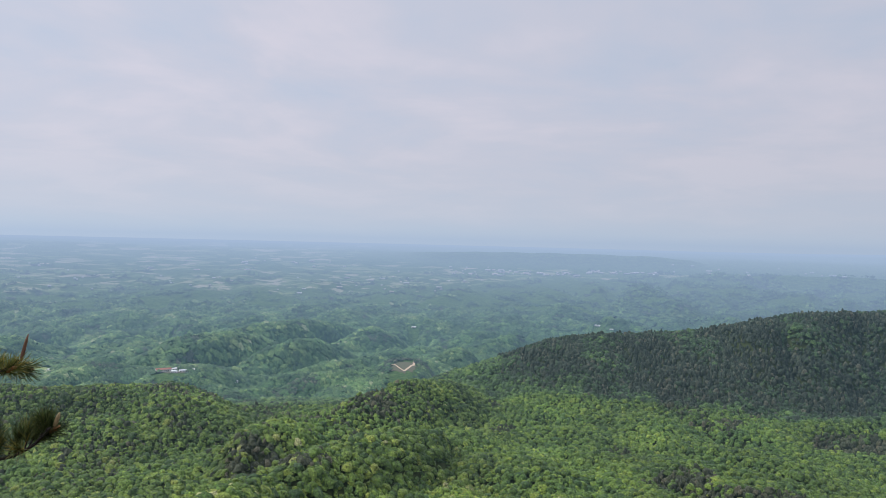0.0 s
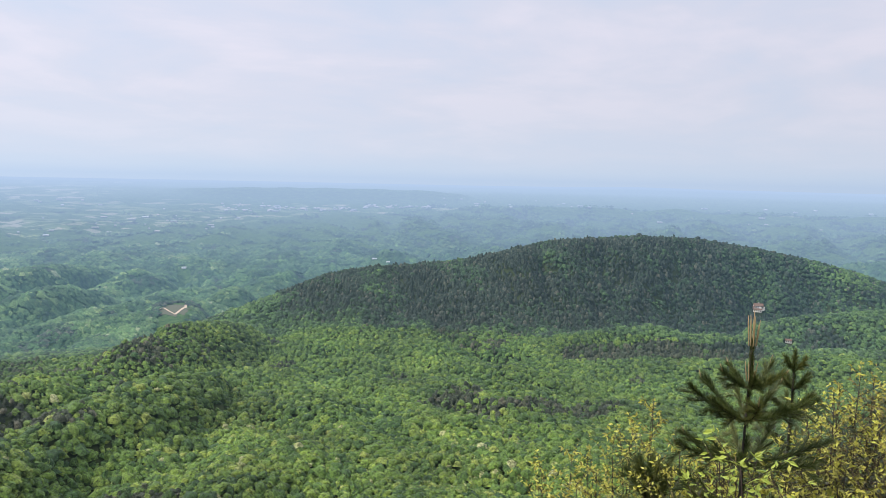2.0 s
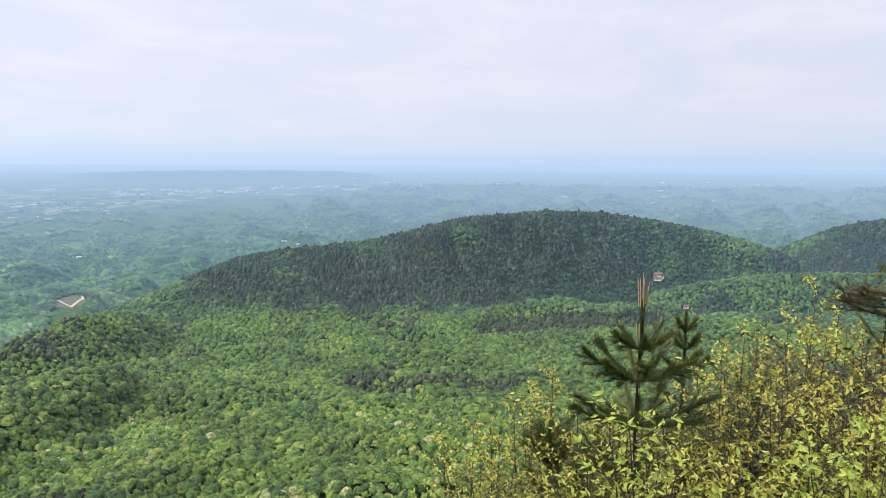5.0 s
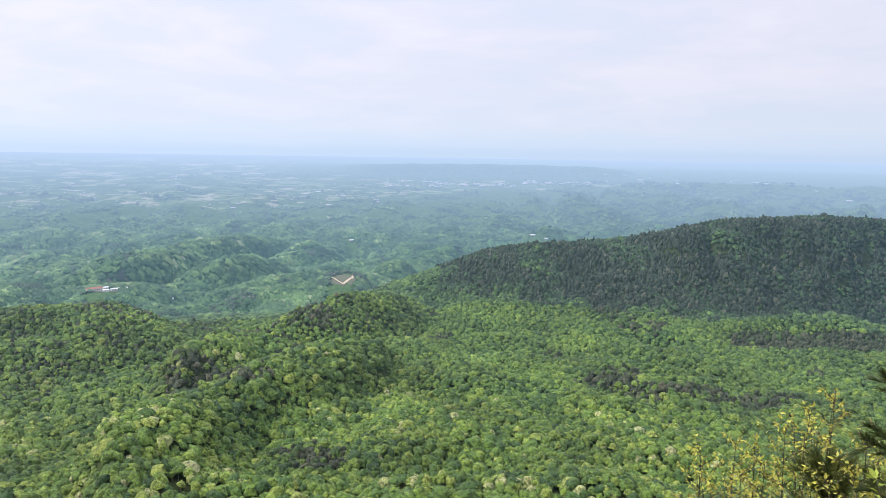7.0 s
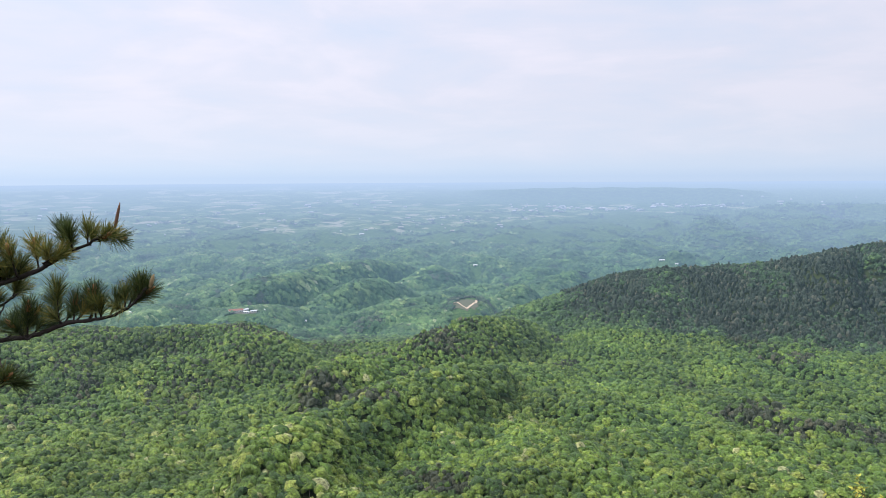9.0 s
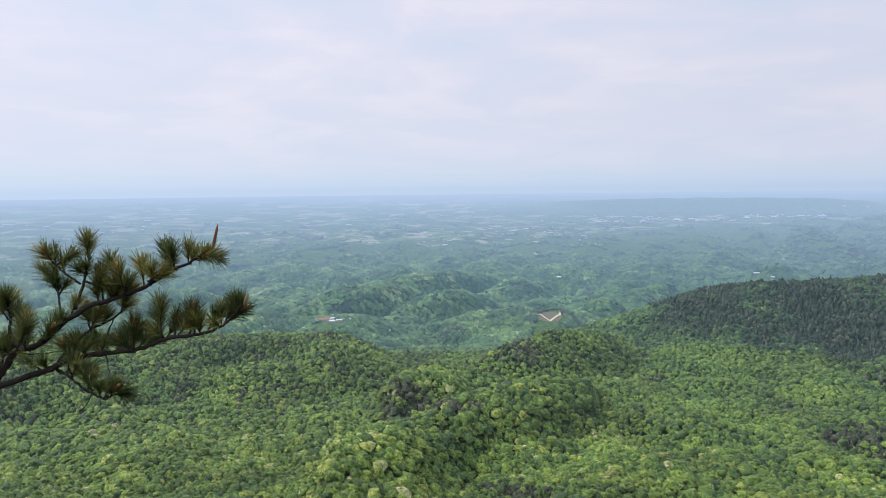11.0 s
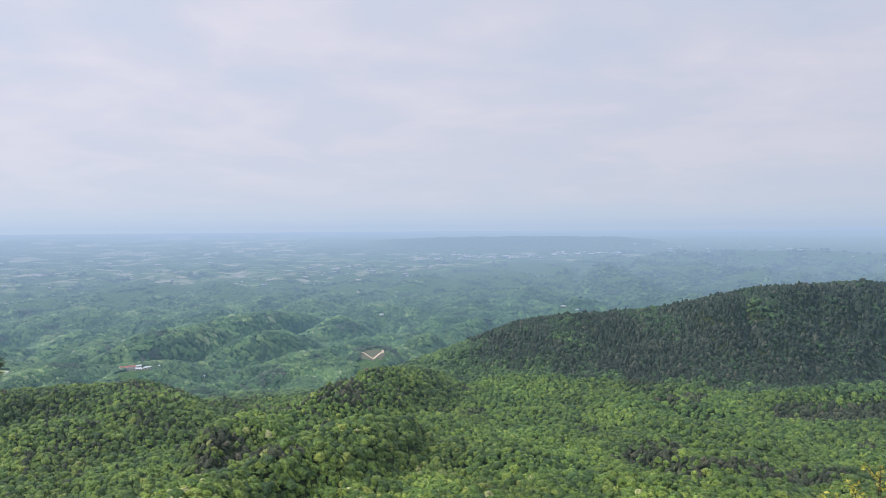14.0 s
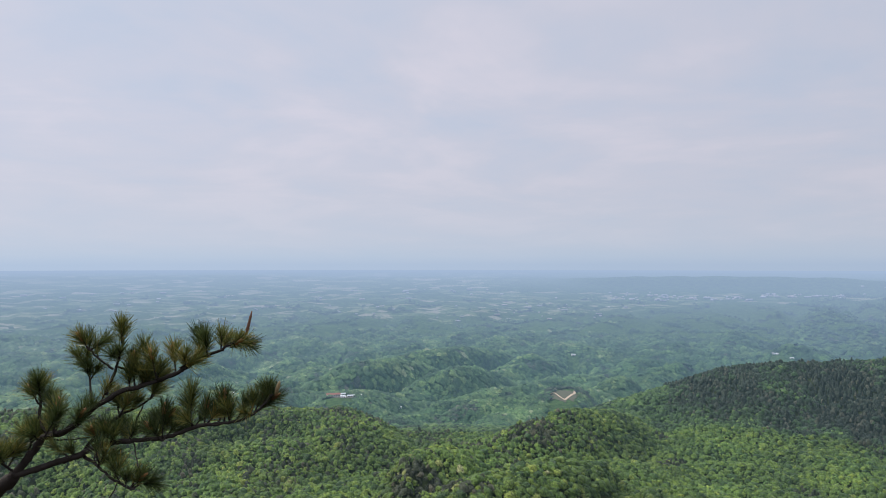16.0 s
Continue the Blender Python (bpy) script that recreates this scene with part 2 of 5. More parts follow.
def trunk_material():
    m, nt, b = material("grey_tree_bark", 0.9, 0.1)
    n1 = noise_tex(nt, where(nt), 3.0, 4)
    link(nt, mixc(nt, n1, (0.10, 0.085, 0.07), (0.20, 0.18, 0.155)), b.inputs["Base Color"])
    return m


MAT_TRUNK = trunk_material()


# ---- the land ----
rng = np.random.default_rng(7)


def smooth(t):
    t = np.clip(t, 0, 1)
    return t * t * (3 - 2 * t)


def waves(x, y, length, seed, n=14):
    """Soft hills: waves of about that length in many directions; roughly between -1 and 1."""
    r = np.random.default_rng(seed)
    s = 0
    for _ in range(n):
        a, k, p = r.uniform(0, 6.283), 6.283 / (length * r.uniform(0.6, 1.5)), r.uniform(0, 6.283)
        s = s + np.sin(k * (x * math.cos(a) + y * math.sin(a)) + p)
    return s / math.sqrt(n) * 0.8


def tan(deg):
    return np.tan(np.radians(deg))


def base_drop(d):
    """How far the ground lies below the eye, by distance: ledge, mountainside, forest bench, valley, plain."""
    return np.interp(d, [0, 1.6, 2.5, 5, 8, 20, 60, 150, 250, 330, 400, 500, 700, 900, 1100, 1300, 1700, 3000],
                     [1.62, 1.66, 2.2, 4.3, 7, 18, 54, 108, 162, 193, 201, 206, 209, 216, 262, 305, 368, 402])


def hollow(a, d):
    """The ravines between the ridges of the bench, on the side of the valley."""
    return 38 * smooth((8 - a) / 9) * smooth((d - 420) / 110) * smooth((1150 - d) / 200)


def skyward(d):
    """Beyond 3 km the plain is drawn together, so that it ends at the skyline before 5 km: its elevation there, in degrees."""
    return -7.6 + (d - 3000) / 1850 * 6.95


def flat(a, d):
    return 0.0


def crest(a, d, angles, dist, elev, near, far, tall, base=flat, fade=2.0):
    """A ridge seen from the ledge: at each bearing it stands at a distance and lifts its treetops to an elevation."""
    dr, el = np.interp(a, angles, dist), np.interp(a, angles, elev)
    top = -dr * tan(-el) - tall                       # height of the crest's ground against the eye
    lift = np.maximum(top + base_drop(dr) + base(a, dr), 0)
    w = np.where(d < dr, near, far)
    inside = smooth((a - angles[0]) / fade + 1) * smooth((angles[-1] - a) / fade + 1)
    return lift * np.exp(-np.abs((d - dr) / w) ** 2.2) * inside


STEPS = (
    ([25.8, 30.3, 34.7, 37.8, 43.2], [930, 945, 955, 960, 975], [-12.5, -11.5, -10.75, -11.2, -10.9], 42, 60),
    ([42.5, 45.5, 51.2, 58.7, 66], [1150, 1170, 1200, 1230, 1240], [-10.0, -9.15, -8.1, -7.5, -7.3], 85, 130),
    ([38.5, 43.3, 47.3, 51.6, 66], [920, 960, 985, 1000, 1010], [-13.0, -12.1, -11.3, -10.95, -10.5], 110, 50),
)


def height(x, y):
    d = np.hypot(x, y)
    a = np.degrees(np.arctan2(x, y))
    g = -base_drop(d)
    # the long wooded hill and the shoulder that runs down from it
    hill = crest(a, d, [-3, 0, 2.2, 4.3, 6.5, 8.8, 12, 15.6, 20.2, 22.5, 24.8, 26.6, 32, 35.8, 38.3, 42, 45.8, 48.8, 51.8],
                 [1010, 1060, 1100, 1130, 1150, 1160, 1165, 1170, 1180, 1185, 1195, 1210, 1270, 1340, 1390, 1450, 1500, 1520, 1530],
                 [-11.4, -10.4, -9.9, -9.3, -8.5, -7.6, -7.1, -6.85, -6.3, -5.75, -5.1, -4.65, -4.2, -4.0, -4.1, -4.55, -5.2, -5.85, -6.9],
                 185, 240, 8.5)
    # spurs and gullies run down its face, aslant
    slant = a + (d - 1000) * 0.018
    rib = np.abs(waves(slant * 14, d * 0.22, 120, 5)) + 0.45 * np.abs(waves(slant * 14, d * 0.4, 52, 6))
    crest_d = np.interp(a, [0, 20, 32, 42, 52], [1060, 1180, 1270, 1450, 1530])
    gully = 1 - 0.24 * np.clip(1.0 - rib, 0, 1) * smooth((crest_d - 25 - d) / 90) * smooth((d - 860) / 90)
    g = np.maximum(g, -base_drop(d) + hill * gully)
    rhill = crest(a, d, [50, 51.8, 54, 55.8, 57.5, 60, 75], [1800, 1800, 1800, 1800, 1800, 1800, 1750],
                  [-6.8, -5.9, -4.8, -4.2, -3.85, -3.5, -3.2], 330, 300, 8.5)
    # lower ridges on the bench: the spine, the nearer spur, the hill on the other side
    spine = crest(a, d, [-15.5, -14.7, -12.2, -8.6, -5, -1.4, 1.5], [640, 660, 700, 760, 800, 830, 870],
                  [-15.0, -14.7, -13.75, -12.65, -11.85, -12.2, -12.6], 105, 95, 8.5, hollow, 4)
    spur = crest(a, d, [-21, -15.2, -11.4, -7.8, -3.2, 0], [480, 520, 560, 600, 640, 670],
                 [-19.7, -17.8, -16.4, -15.7, -14.55, -14.4], 85, 75, 8.5, hollow, 2)
    lhill = crest(a, d, [-60, -44.6, -40.5, -33.7, -27, -22.5, -21, -19.2, -17.4, -15.5, -14.4], [900, 900, 900, 900, 880, 870, 870, 870, 860, 840, 830],
                  [-9.4, -9.6, -9.9, -10.2, -11.0, -10.9, -10.8, -11.4, -12.1, -13.1, -13.8], 170, 110, 8.5, hollow, 3)
    g = g - hollow(a, d) + (spine ** 3 + spur ** 3 + lhill ** 3 + 1e-6) ** (1 / 3)
    g = np.maximum(g, -base_drop(d) + rhill)
    # low wooded steps between the long hill and the bench
    for angles, dist, elev, near, far in STEPS:
        g = np.maximum(g, -base_drop(d) + crest(a, d, angles, dist, elev, near, far, 8.0, flat, 3))
    # rolling ground of the bench, and foothills of the valley
    knobs = 0.55 - np.abs(waves(x, y, 210, 11)) + 0.22 * waves(x, y, 100, 12)
    g = g - 14 * np.maximum(knobs + 0.25, 0) * smooth((d - 330) / 120) * smooth((1000 - d) / 200) * smooth((700 - hill * 20) / 700)
    along, across = 0.6 * x + 0.8 * y, -0.8 * x + 0.6 * y
    roll = np.sqrt(waves(along * 0.42, across, 430, 21) ** 2 + 0.012) + 0.30 * np.sqrt(waves(along * 0.5, across, 190, 22) ** 2 + 0.006)
    calm = 1 - smooth((a - 44) / 5) * smooth((2500 - d) / 300)
    calm = calm * (1 - smooth((a - 2) / 4) * smooth((1800 - d) / 200))
    g = g + 100 * (1.3 * np.tanh(roll / 1.3) - 0.78) * smooth((d - 1200) / 600) * smooth((3900 - d) / 800) * (1 + 0.3 * smooth((d - 2000) / 600)) * calm
    for a0, w, d0, deep, z0 in ((-2.9, 2.4, 1970, 210, -354), (-20.2, 3.0, 2000, 130, -366)):     # level ground about the cleared plot and the farm
        g = g + (z0 - g) * np.exp(-((a - a0) / w) ** 4 - ((d - d0) / deep) ** 4)
    far = -d * tan(-skyward(d))
    far = far + (6.0 * waves(x, y, 240, 31) + 3.5 * waves(x, y, 90, 32)) * smooth((5200 - d) / 1500)
    rolling = np.sqrt(waves(along * 0.6, across, 420, 34) ** 2 + 0.01) + 0.35 * np.sqrt(waves(along, across, 150, 35) ** 2 + 0.01)
    far = far + 58 * (rolling - 0.8) * smooth((4450 - d) / 500) * (0.35 + 0.65 * smooth((a - 4) / 14))
    far = far + 44 * np.exp(-((d - 4340) / 60) ** 2) * smooth((a - 16) / 8) * smooth((75 - a) / 10) * (0.8 + 0.32 * waves(a * 20, d, 120, 33))
    ridge = np.interp(a, [-60, -29, -18, -4, 0, 3.6, 10.4, 17, 19.6, 20.6, 21.6, 27, 35, 60], [0.85, 0.8, 1.05, 1.2, 0.98, 0.88, 0.84, 0.95, 1.2, 1.5, 1.25, 1.33, 1.3, 1.2])
    ridge_d = np.interp(a, [-60, -18, -4, 0, 19, 22, 35, 60], [4760, 4760, 4700, 4590, 4590, 4680, 4680, 4700])
    lift = np.maximum(-ridge_d * tan(ridge) + ridge_d * tan(-skyward(ridge_d)), 0)
    far = far + lift * np.exp(-((d - ridge_d) / 45) ** 2)
    rim = np.interp(a, [-90, -40, -10, 20, 28, 33, 40, 55, 90], [0.50, 0.46, 0.50, 0.52, 0.47, 0.36, 0.44, 0.48, 0.5])
    far = np.where(d > 4800, np.maximum(far, -d * tan(rim + (4860 - d) / 60 * 0.2)), far)
    g = np.where(d > 3000, g + (far - g) * smooth((d - 3000) / 250), g)
    # behind the viewer the mountain goes on upwards
    back = smooth((np.abs(a) - 82) / 40)
    mountain = np.interp(d, [0, 1.6, 6, 40, 400, 1500, 3000, 4900], [-1.62, -1.6, -1.0, 6, 70, 40, -200, -60])
    g = g * (1 - back) + mountain * back
    return g + EYE


def mesh_object(name, verts, faces, mat, shade=True, parent=None):
    me = bpy.data.meshes.new(name)
    verts = np.asarray(verts, np.float32)
    faces = np.asarray(faces, np.int32)
    k = faces.shape[1]
    me.vertices.add(len(verts)), me.loops.add(faces.size), me.polygons.add(len(faces))
    me.vertices.foreach_set("co", verts.ravel())
    me.loops.foreach_set("vertex_index", faces.ravel())
    me.polygons.foreach_set("loop_start", np.arange(0, faces.size, k, dtype=np.int32))
    me.polygons.foreach_set("use_smooth", np.full(len(faces), shade))
    me.update(calc_edges=True)
    me.materials.append(mat)
    ob = new(name, me)
    if parent:
        ob.parent = parent
    return ob


def land(name, r0, r1, rings, mat):
    bearing = np.radians(np.concatenate([np.arange(-70, 70, 0.6), np.arange(70, 290, 4.0)]))
    rad = np.concatenate([np.geomspace(0.05, 300, 60), np.linspace(310, r1, rings - 60)]) if r0 < 100 else np.linspace(r0, r1, rings)
    rr, bb = np.meshgrid(rad, bearing, indexing="ij")
    x, y = rr * np.sin(bb), rr * np.cos(bb)
    v = np.stack([x, y, height(x, y)], -1).reshape(-1, 3)
    n, m = rr.shape
    i, j = np.meshgrid(np.arange(n - 1), np.arange(m), indexing="ij")
    j2 = (j + 1) % m
    f = np.stack([i * m + j, (i + 1) * m + j, (i + 1) * m + j2, i * m + j2], -1).reshape(-1, 4)[:, ::-1]
    return mesh_object(name, v, f, mat)


ground = tagged(land("ground", 0, 1500, 160, MAT_GROUND), "steep forest floor falling away below the overlook ledge", "ground", kind="structure")
backdrop = tagged(land("backdrop", 1500, 4880, 150, MAT_PLAIN), "hazy blue-green valley of woods and farm fields under the skyline", "landscape", kind="structure")


# ---- the woods ----
def cone(seed, seg=6):
    """A pine's crown: a narrow uneven spire of three tiers."""
    r = np.random.default_rng(seed)
    v, f = [], []
    for z, rad in ((-1.1, 0.95), (-0.4, 0.85), (0.25, 0.62), (0.75, 0.32)):
        for k in range(seg):
            a = 6.283 * k / seg + r.uniform(-0.3, 0.3)
            q = rad * r.uniform(0.6, 1.25)
            v.append((q * math.cos(a), q * math.sin(a), z + r.uniform(-0.15, 0.15)))
    v.append((0, 0, 1.15))
    for t in range(3):
        for k in range(seg):
            a, b_ = t * seg + k, t * seg + (k + 1) % seg
            f += [(a, b_, b_ + seg), (a, b_ + seg, a + seg)]
    f += [(3 * seg + k, 3 * seg + (k + 1) % seg, 4 * seg) for k in range(seg)]
    return np.array(v), np.array(f)


def tuft(seed, seg=5):
    """A crown far off: a low uneven cap."""
    r = np.random.default_rng(seed)
    v = [(r.uniform(-0.2, 0.2), r.uniform(-0.2, 0.2), 0.7 + r.uniform(-0.1, 0.2))]
    for k in range(seg):
        a = 6.283 * (k + r.uniform(-0.3, 0.3)) / seg
        q = r.uniform(0.8, 1.25)
        v.append((q * math.cos(a), q * math.sin(a), -0.5 + r.uniform(-0.3, 0.3)))
    return np.array(v), np.array([(0, 1 + k, 1 + (k + 1) % seg) for k in range(seg)])


def dome(seed, seg=5):
    r = np.random.default_rng(seed)
    v = [(0, 0, 0.85 + r.uniform(-0.1, 0.15))]
    for z, rad in ((0.42, 0.70), (-0.6, 1.0)):
        for k in range(seg):
            a = 6.283 * (k + r.uniform(-0.25, 0.25)) / seg
            q = rad * r.uniform(0.75, 1.2)
            v.append((q * math.cos(a), q * math.sin(a), z + r.uniform(-0.2, 0.2)))
    f = [(0, 1 + k, 1 + (k + 1) % seg) for k in range(seg)]
    for k in range(seg):
        a, b_ = 1 + k, 1 + (k + 1) % seg
        f += [(a, a + seg, b_ + seg), (a, b_ + seg, b_)]
    return np.array(v), np.array(f)


def crown_shape(seed, seg=6):
    """A near crown: a dome whose leaf masses bulge and fall back, a few sprays standing off it."""
    r = np.random.default_rng(seed + 300)
    v = [(r.uniform(-0.2, 0.2), r.uniform(-0.2, 0.2), 0.88)]
    for z, rad in ((0.42, 0.66), (-0.55, 0.98)):
        for k in range(seg):
            a = 6.283 * (k + r.uniform(-0.3, 0.3)) / seg
            q = rad * r.uniform(0.62, 1.28)
            v.append((q * math.cos(a), q * math.sin(a), z + r.uniform(-0.24, 0.24)))
    f = [(0, 1 + k, 1 + (k + 1) % seg) for k in range(seg)]
    for k in range(seg):
        a, b_ = 1 + k, 1 + (k + 1) % seg
        f += [(a, a + seg, b_ + seg), (a, b_ + seg, b_)]
    for _ in range(4):
        a, q, k = r.uniform(0, 6.283), r.uniform(0.2, 1.0), r.uniform(0.10, 0.18)
        o = np.array([q * math.cos(a), q * math.sin(a), 0.92 - 0.75 * q * q + r.uniform(0, 0.15)])
        n = len(v)
        v += [tuple(o + r.normal(0, 1, 3) * k) for _ in range(3)]
        f.append((n, n + 1, n + 2))
    return np.array(v), np.array(f)


def wood(name, shapes, p, size, tall, mat, label, tone, smooth_shade=True, jitter=0.06, lean=0.45):
    """Sets crowns of the given shapes at the places p, in one mesh."""
    vs, fs, ts, at = [], [], [], 0
    kind = rng.integers(0, len(shapes), len(p))
    gx = (height(p[:, 0] + 4, p[:, 1]) - height(p[:, 0] - 4, p[:, 1])) / 8      # the canopy leans with the slope that it clothes
    gy = (height(p[:, 0], p[:, 1] + 4) - height(p[:, 0], p[:, 1] - 4)) / 8
    most = 0.55 if lean < 0.6 else 0.9
    gx, gy = np.clip(gx, -most, most), np.clip(gy, -most, most)
    for s, (v, f) in enumerate(shapes):
        q = np.nonzero(kind == s)[0]
        if not len(q):
            continue
        a = rng.uniform(0, 6.283, len(q))
        c, sn = np.cos(a)[:, None], np.sin(a)[:, None]
        x = v[None, :, 0] * c - v[None, :, 1] * sn
        y = v[None, :, 0] * sn + v[None, :, 1] * c
        z = np.broadcast_to(v[None, :, 2], x.shape)
        w = np.stack([x * size[q][:, None], y * size[q][:, None], z * tall[q][:, None]], -1)
        w[:, :, 2] += lean * (w[:, :, 0] * gx[q][:, None] + w[:, :, 1] * gy[q][:, None])
        w = w + rng.normal(0, jitter, w.shape) * size[q][:, None, None] + p[q][:, None, :]
        vs.append(w.reshape(-1, 3))
        fs.append((f[None] + (at + np.arange(len(q)) * len(v))[:, None, None]).reshape(-1, 3))
        ts.append(np.repeat(tone[q], len(v)))
        at += len(q) * len(v)
    ob = mesh_object(name, np.concatenate(vs), np.concatenate(fs), mat, smooth_shade)
    ob.data.attributes.new("tone", "FLOAT", "POINT").data.foreach_set("value", np.concatenate(ts).astype(np.float32))
    return tagged(ob, label, "woodland", kind="stuff")


def scatter(d0, d1, a0, a1, area):
    """Places strewn evenly over a stretch of the land, about one to that many square metres."""
    n = int(radians(a1 - a0) / 2 * (d1 * d1 - d0 * d0) / area)
    k = np.arange(n)
    u = (k * 0.7548776662 + rng.uniform(-0.5, 0.5, n) / math.sqrt(n)) % 1
    g = (k * 0.5698402910 + rng.uniform(-0.5, 0.5, n) / math.sqrt(n)) % 1
    d = np.sqrt(d0 * d0 + u * (d1 * d1 - d0 * d0))
    a = np.radians(a0 + g * (a1 - a0))
    x, y = d * np.sin(a), d * np.cos(a)
    return x, y, d, np.degrees(a)


def clearing(x, y):
    """True where no trees stand: yards, the cut road, the mown strips."""
    open_ = np.zeros(len(x), bool)
    ragged = 1 + 0.4 * waves(x, y, 45, 71)
    for (cx, cy, rx, ry) in CLEAR:
        open_ |= ((x - cx) / rx) ** 2 + ((y - cy) / ry) ** 2 < ragged
    return open_


def on_land(a, el, start=1150):
    """The place where a line of sight from the ledge, at a bearing and an elevation, meets the land beyond a distance."""
    d = np.arange(start, 4870, 4.0)
    x, y = d * math.sin(radians(a)), d * math.cos(radians(a))
    z = height(x, y)
    hit = np.nonzero(z >= EYE + d * math.tan(radians(el)))[0]
    k = hit[0] if len(hit) else len(d) - 1
    return Vector((x[k], y[k], z[k]))


DIRT, RED, VILLA = on_land(-2.9, -10.25, 1600), on_land(-21.4, -10.4, 1250), on_land(42.4, -9.1, 1150)
PINK = on_land(44.6, -11.4, 850)
GRASS_A, GRASS_B = on_land(-29.9, -9.85, 1300), on_land(-12.4, -4.72, 3000)
WHITE_A, WHITE_B = on_land(-2.2, -7.2, 1800), on_land(12.5, -6.55, 1800)
CLEAR = [(PINK.x - 3, PINK.y - 3, 6, 7), (DIRT.x, DIRT.y - 60, 42, 165), (RED.x + 28, RED.y - 40, 48, 62), (VILLA.x - 7, VILLA.y - 6, 11, 12), (WHITE_A.x, WHITE_A.y - 40, 25, 70), (WHITE_B.x, WHITE_B.y - 30, 28, 50),
         (GRASS_A.x, GRASS_A.y - 20, 50, 60), (GRASS_B.x, GRASS_B.y - 20, 44, 70)]

# small dark stands of pine on the bench
STANDS = [(on_land(a_, el_, 330), rx_, ry_) for a_, el_, rx_, ry_ in (
    (18.9, -17.91, 30, 22), (23.1, -18.24, 34, 20), (31.0, -17.97, 30, 22), (26.9, -18.11, 26, 18), (24.3, -20.99, 14, 10), (22.1, -13.45, 30, 12), (20.3, -13.72, 16, 9), (-15.9, -18.53, 22, 18), (-14.6, -16.8, 26, 18),
    (-7.1, -23.86, 18, 12), (-5.3, -24.87, 24, 12), (-10.8, -17.37, 20, 14), (-5.3, -13.13, 24, 26), (5.4, -15.23, 18, 14), (-8.6, -12.07, 30, 10), (-21.7, -11.37, 30, 18), (-15.9, -12.89, 26, 14), (-5.3, -12.52, 20, 14))]


def conifer_share(x, y, d, a):
    """Where the dark pines stand: over the long hill but for its gullies and crest gaps, on knolls, in a planted strip."""
    n = waves((a + (d - 1000) * 0.018) * 16, d * 0.45, 95, 41) + 0.5 * waves(x, y, 60, 42)
    hill = smooth((a - 4) / 3) * smooth((56 - a) / 6) * smooth((d - np.interp(a, [4, 11, 20, 29.5, 42, 52], [990, 925, 890, 950, 1190, 1260]) - 45 * n) / 70) * (d < 1600)
    share = hill * np.clip(0.84 + 0.55 * n, 0.2, 0.97)
    share = share * np.interp(a, [36, 41, 46, 50], [1, 0.60, 0.38, 0.22])
    share = np.where((a > 8) & (a < 19) & (d > 1120) & (d < 1600), share * 0.55, share)
    knoll = np.exp(-((a + 21.3) / 1.6) ** 2 - ((d - 860) / 35) ** 2) * 0.8
    share = np.maximum(share, knoll)
    strip = ((a > 28) & (a < 43) & (np.abs(d - (872 + (a - 28) * 4)) < 20)) * 0.9
    share = np.maximum(share, strip)
    share = np.maximum(share, ((a > 50) & (d > 1400) & (d < 2300)) * np.clip((a - 50.5) / 2.5 + 0.8 * n, 0, 1) * np.clip(0.86 + 0.3 * n, 0.3, 1))
    beyond = d - math.hypot(DIRT.x, DIRT.y)
    far_stand = (a > -4.6) & (a < 0.4) & (beyond > 20) & (beyond < 150)
    share = np.maximum(share, far_stand * 0.9)
    spots = smooth((waves(x, y, 95, 43) - 1.2) / 0.3) * (d < 1000) * 0.6
    spots2 = smooth((waves(x, y, 200, 44) - 0.6) / 0.3) * (d >= 1000) * 0.6
    ridge_pines = smooth((2 - a) / 6) * smooth((d - 620) / 100) * smooth((1000 - d) / 60) * np.clip(0.14 + 0.16 * n, 0, 0.4)
    for p, rx, ry in STANDS:
        spots = np.maximum(spots, 0.75 * (((x - p.x) / rx) ** 2 + ((y - p.y) / ry) ** 2 < 1 + 0.7 * n))
    return np.maximum(np.maximum(share, ridge_pines), np.maximum(spots, spots2))


NEAR_SHAPES = [crown_shape(s, 5 + s % 2) for s in range(14)]
MID_SHAPES = [dome(s + 120, 4 + s % 2) for s in range(16)]
HILL_SHAPES = [dome(s + 20, 4) for s in range(14)]
FAR_SHAPES = [tuft(s + 40, 4) for s in range(12)]
PINES = [cone(s + 60, 4) for s in range(1)] + [dome(s + 66, 4) for s in range(9)]
FAR_PINES = [tuft(s + 80, 4) for s in range(6)]


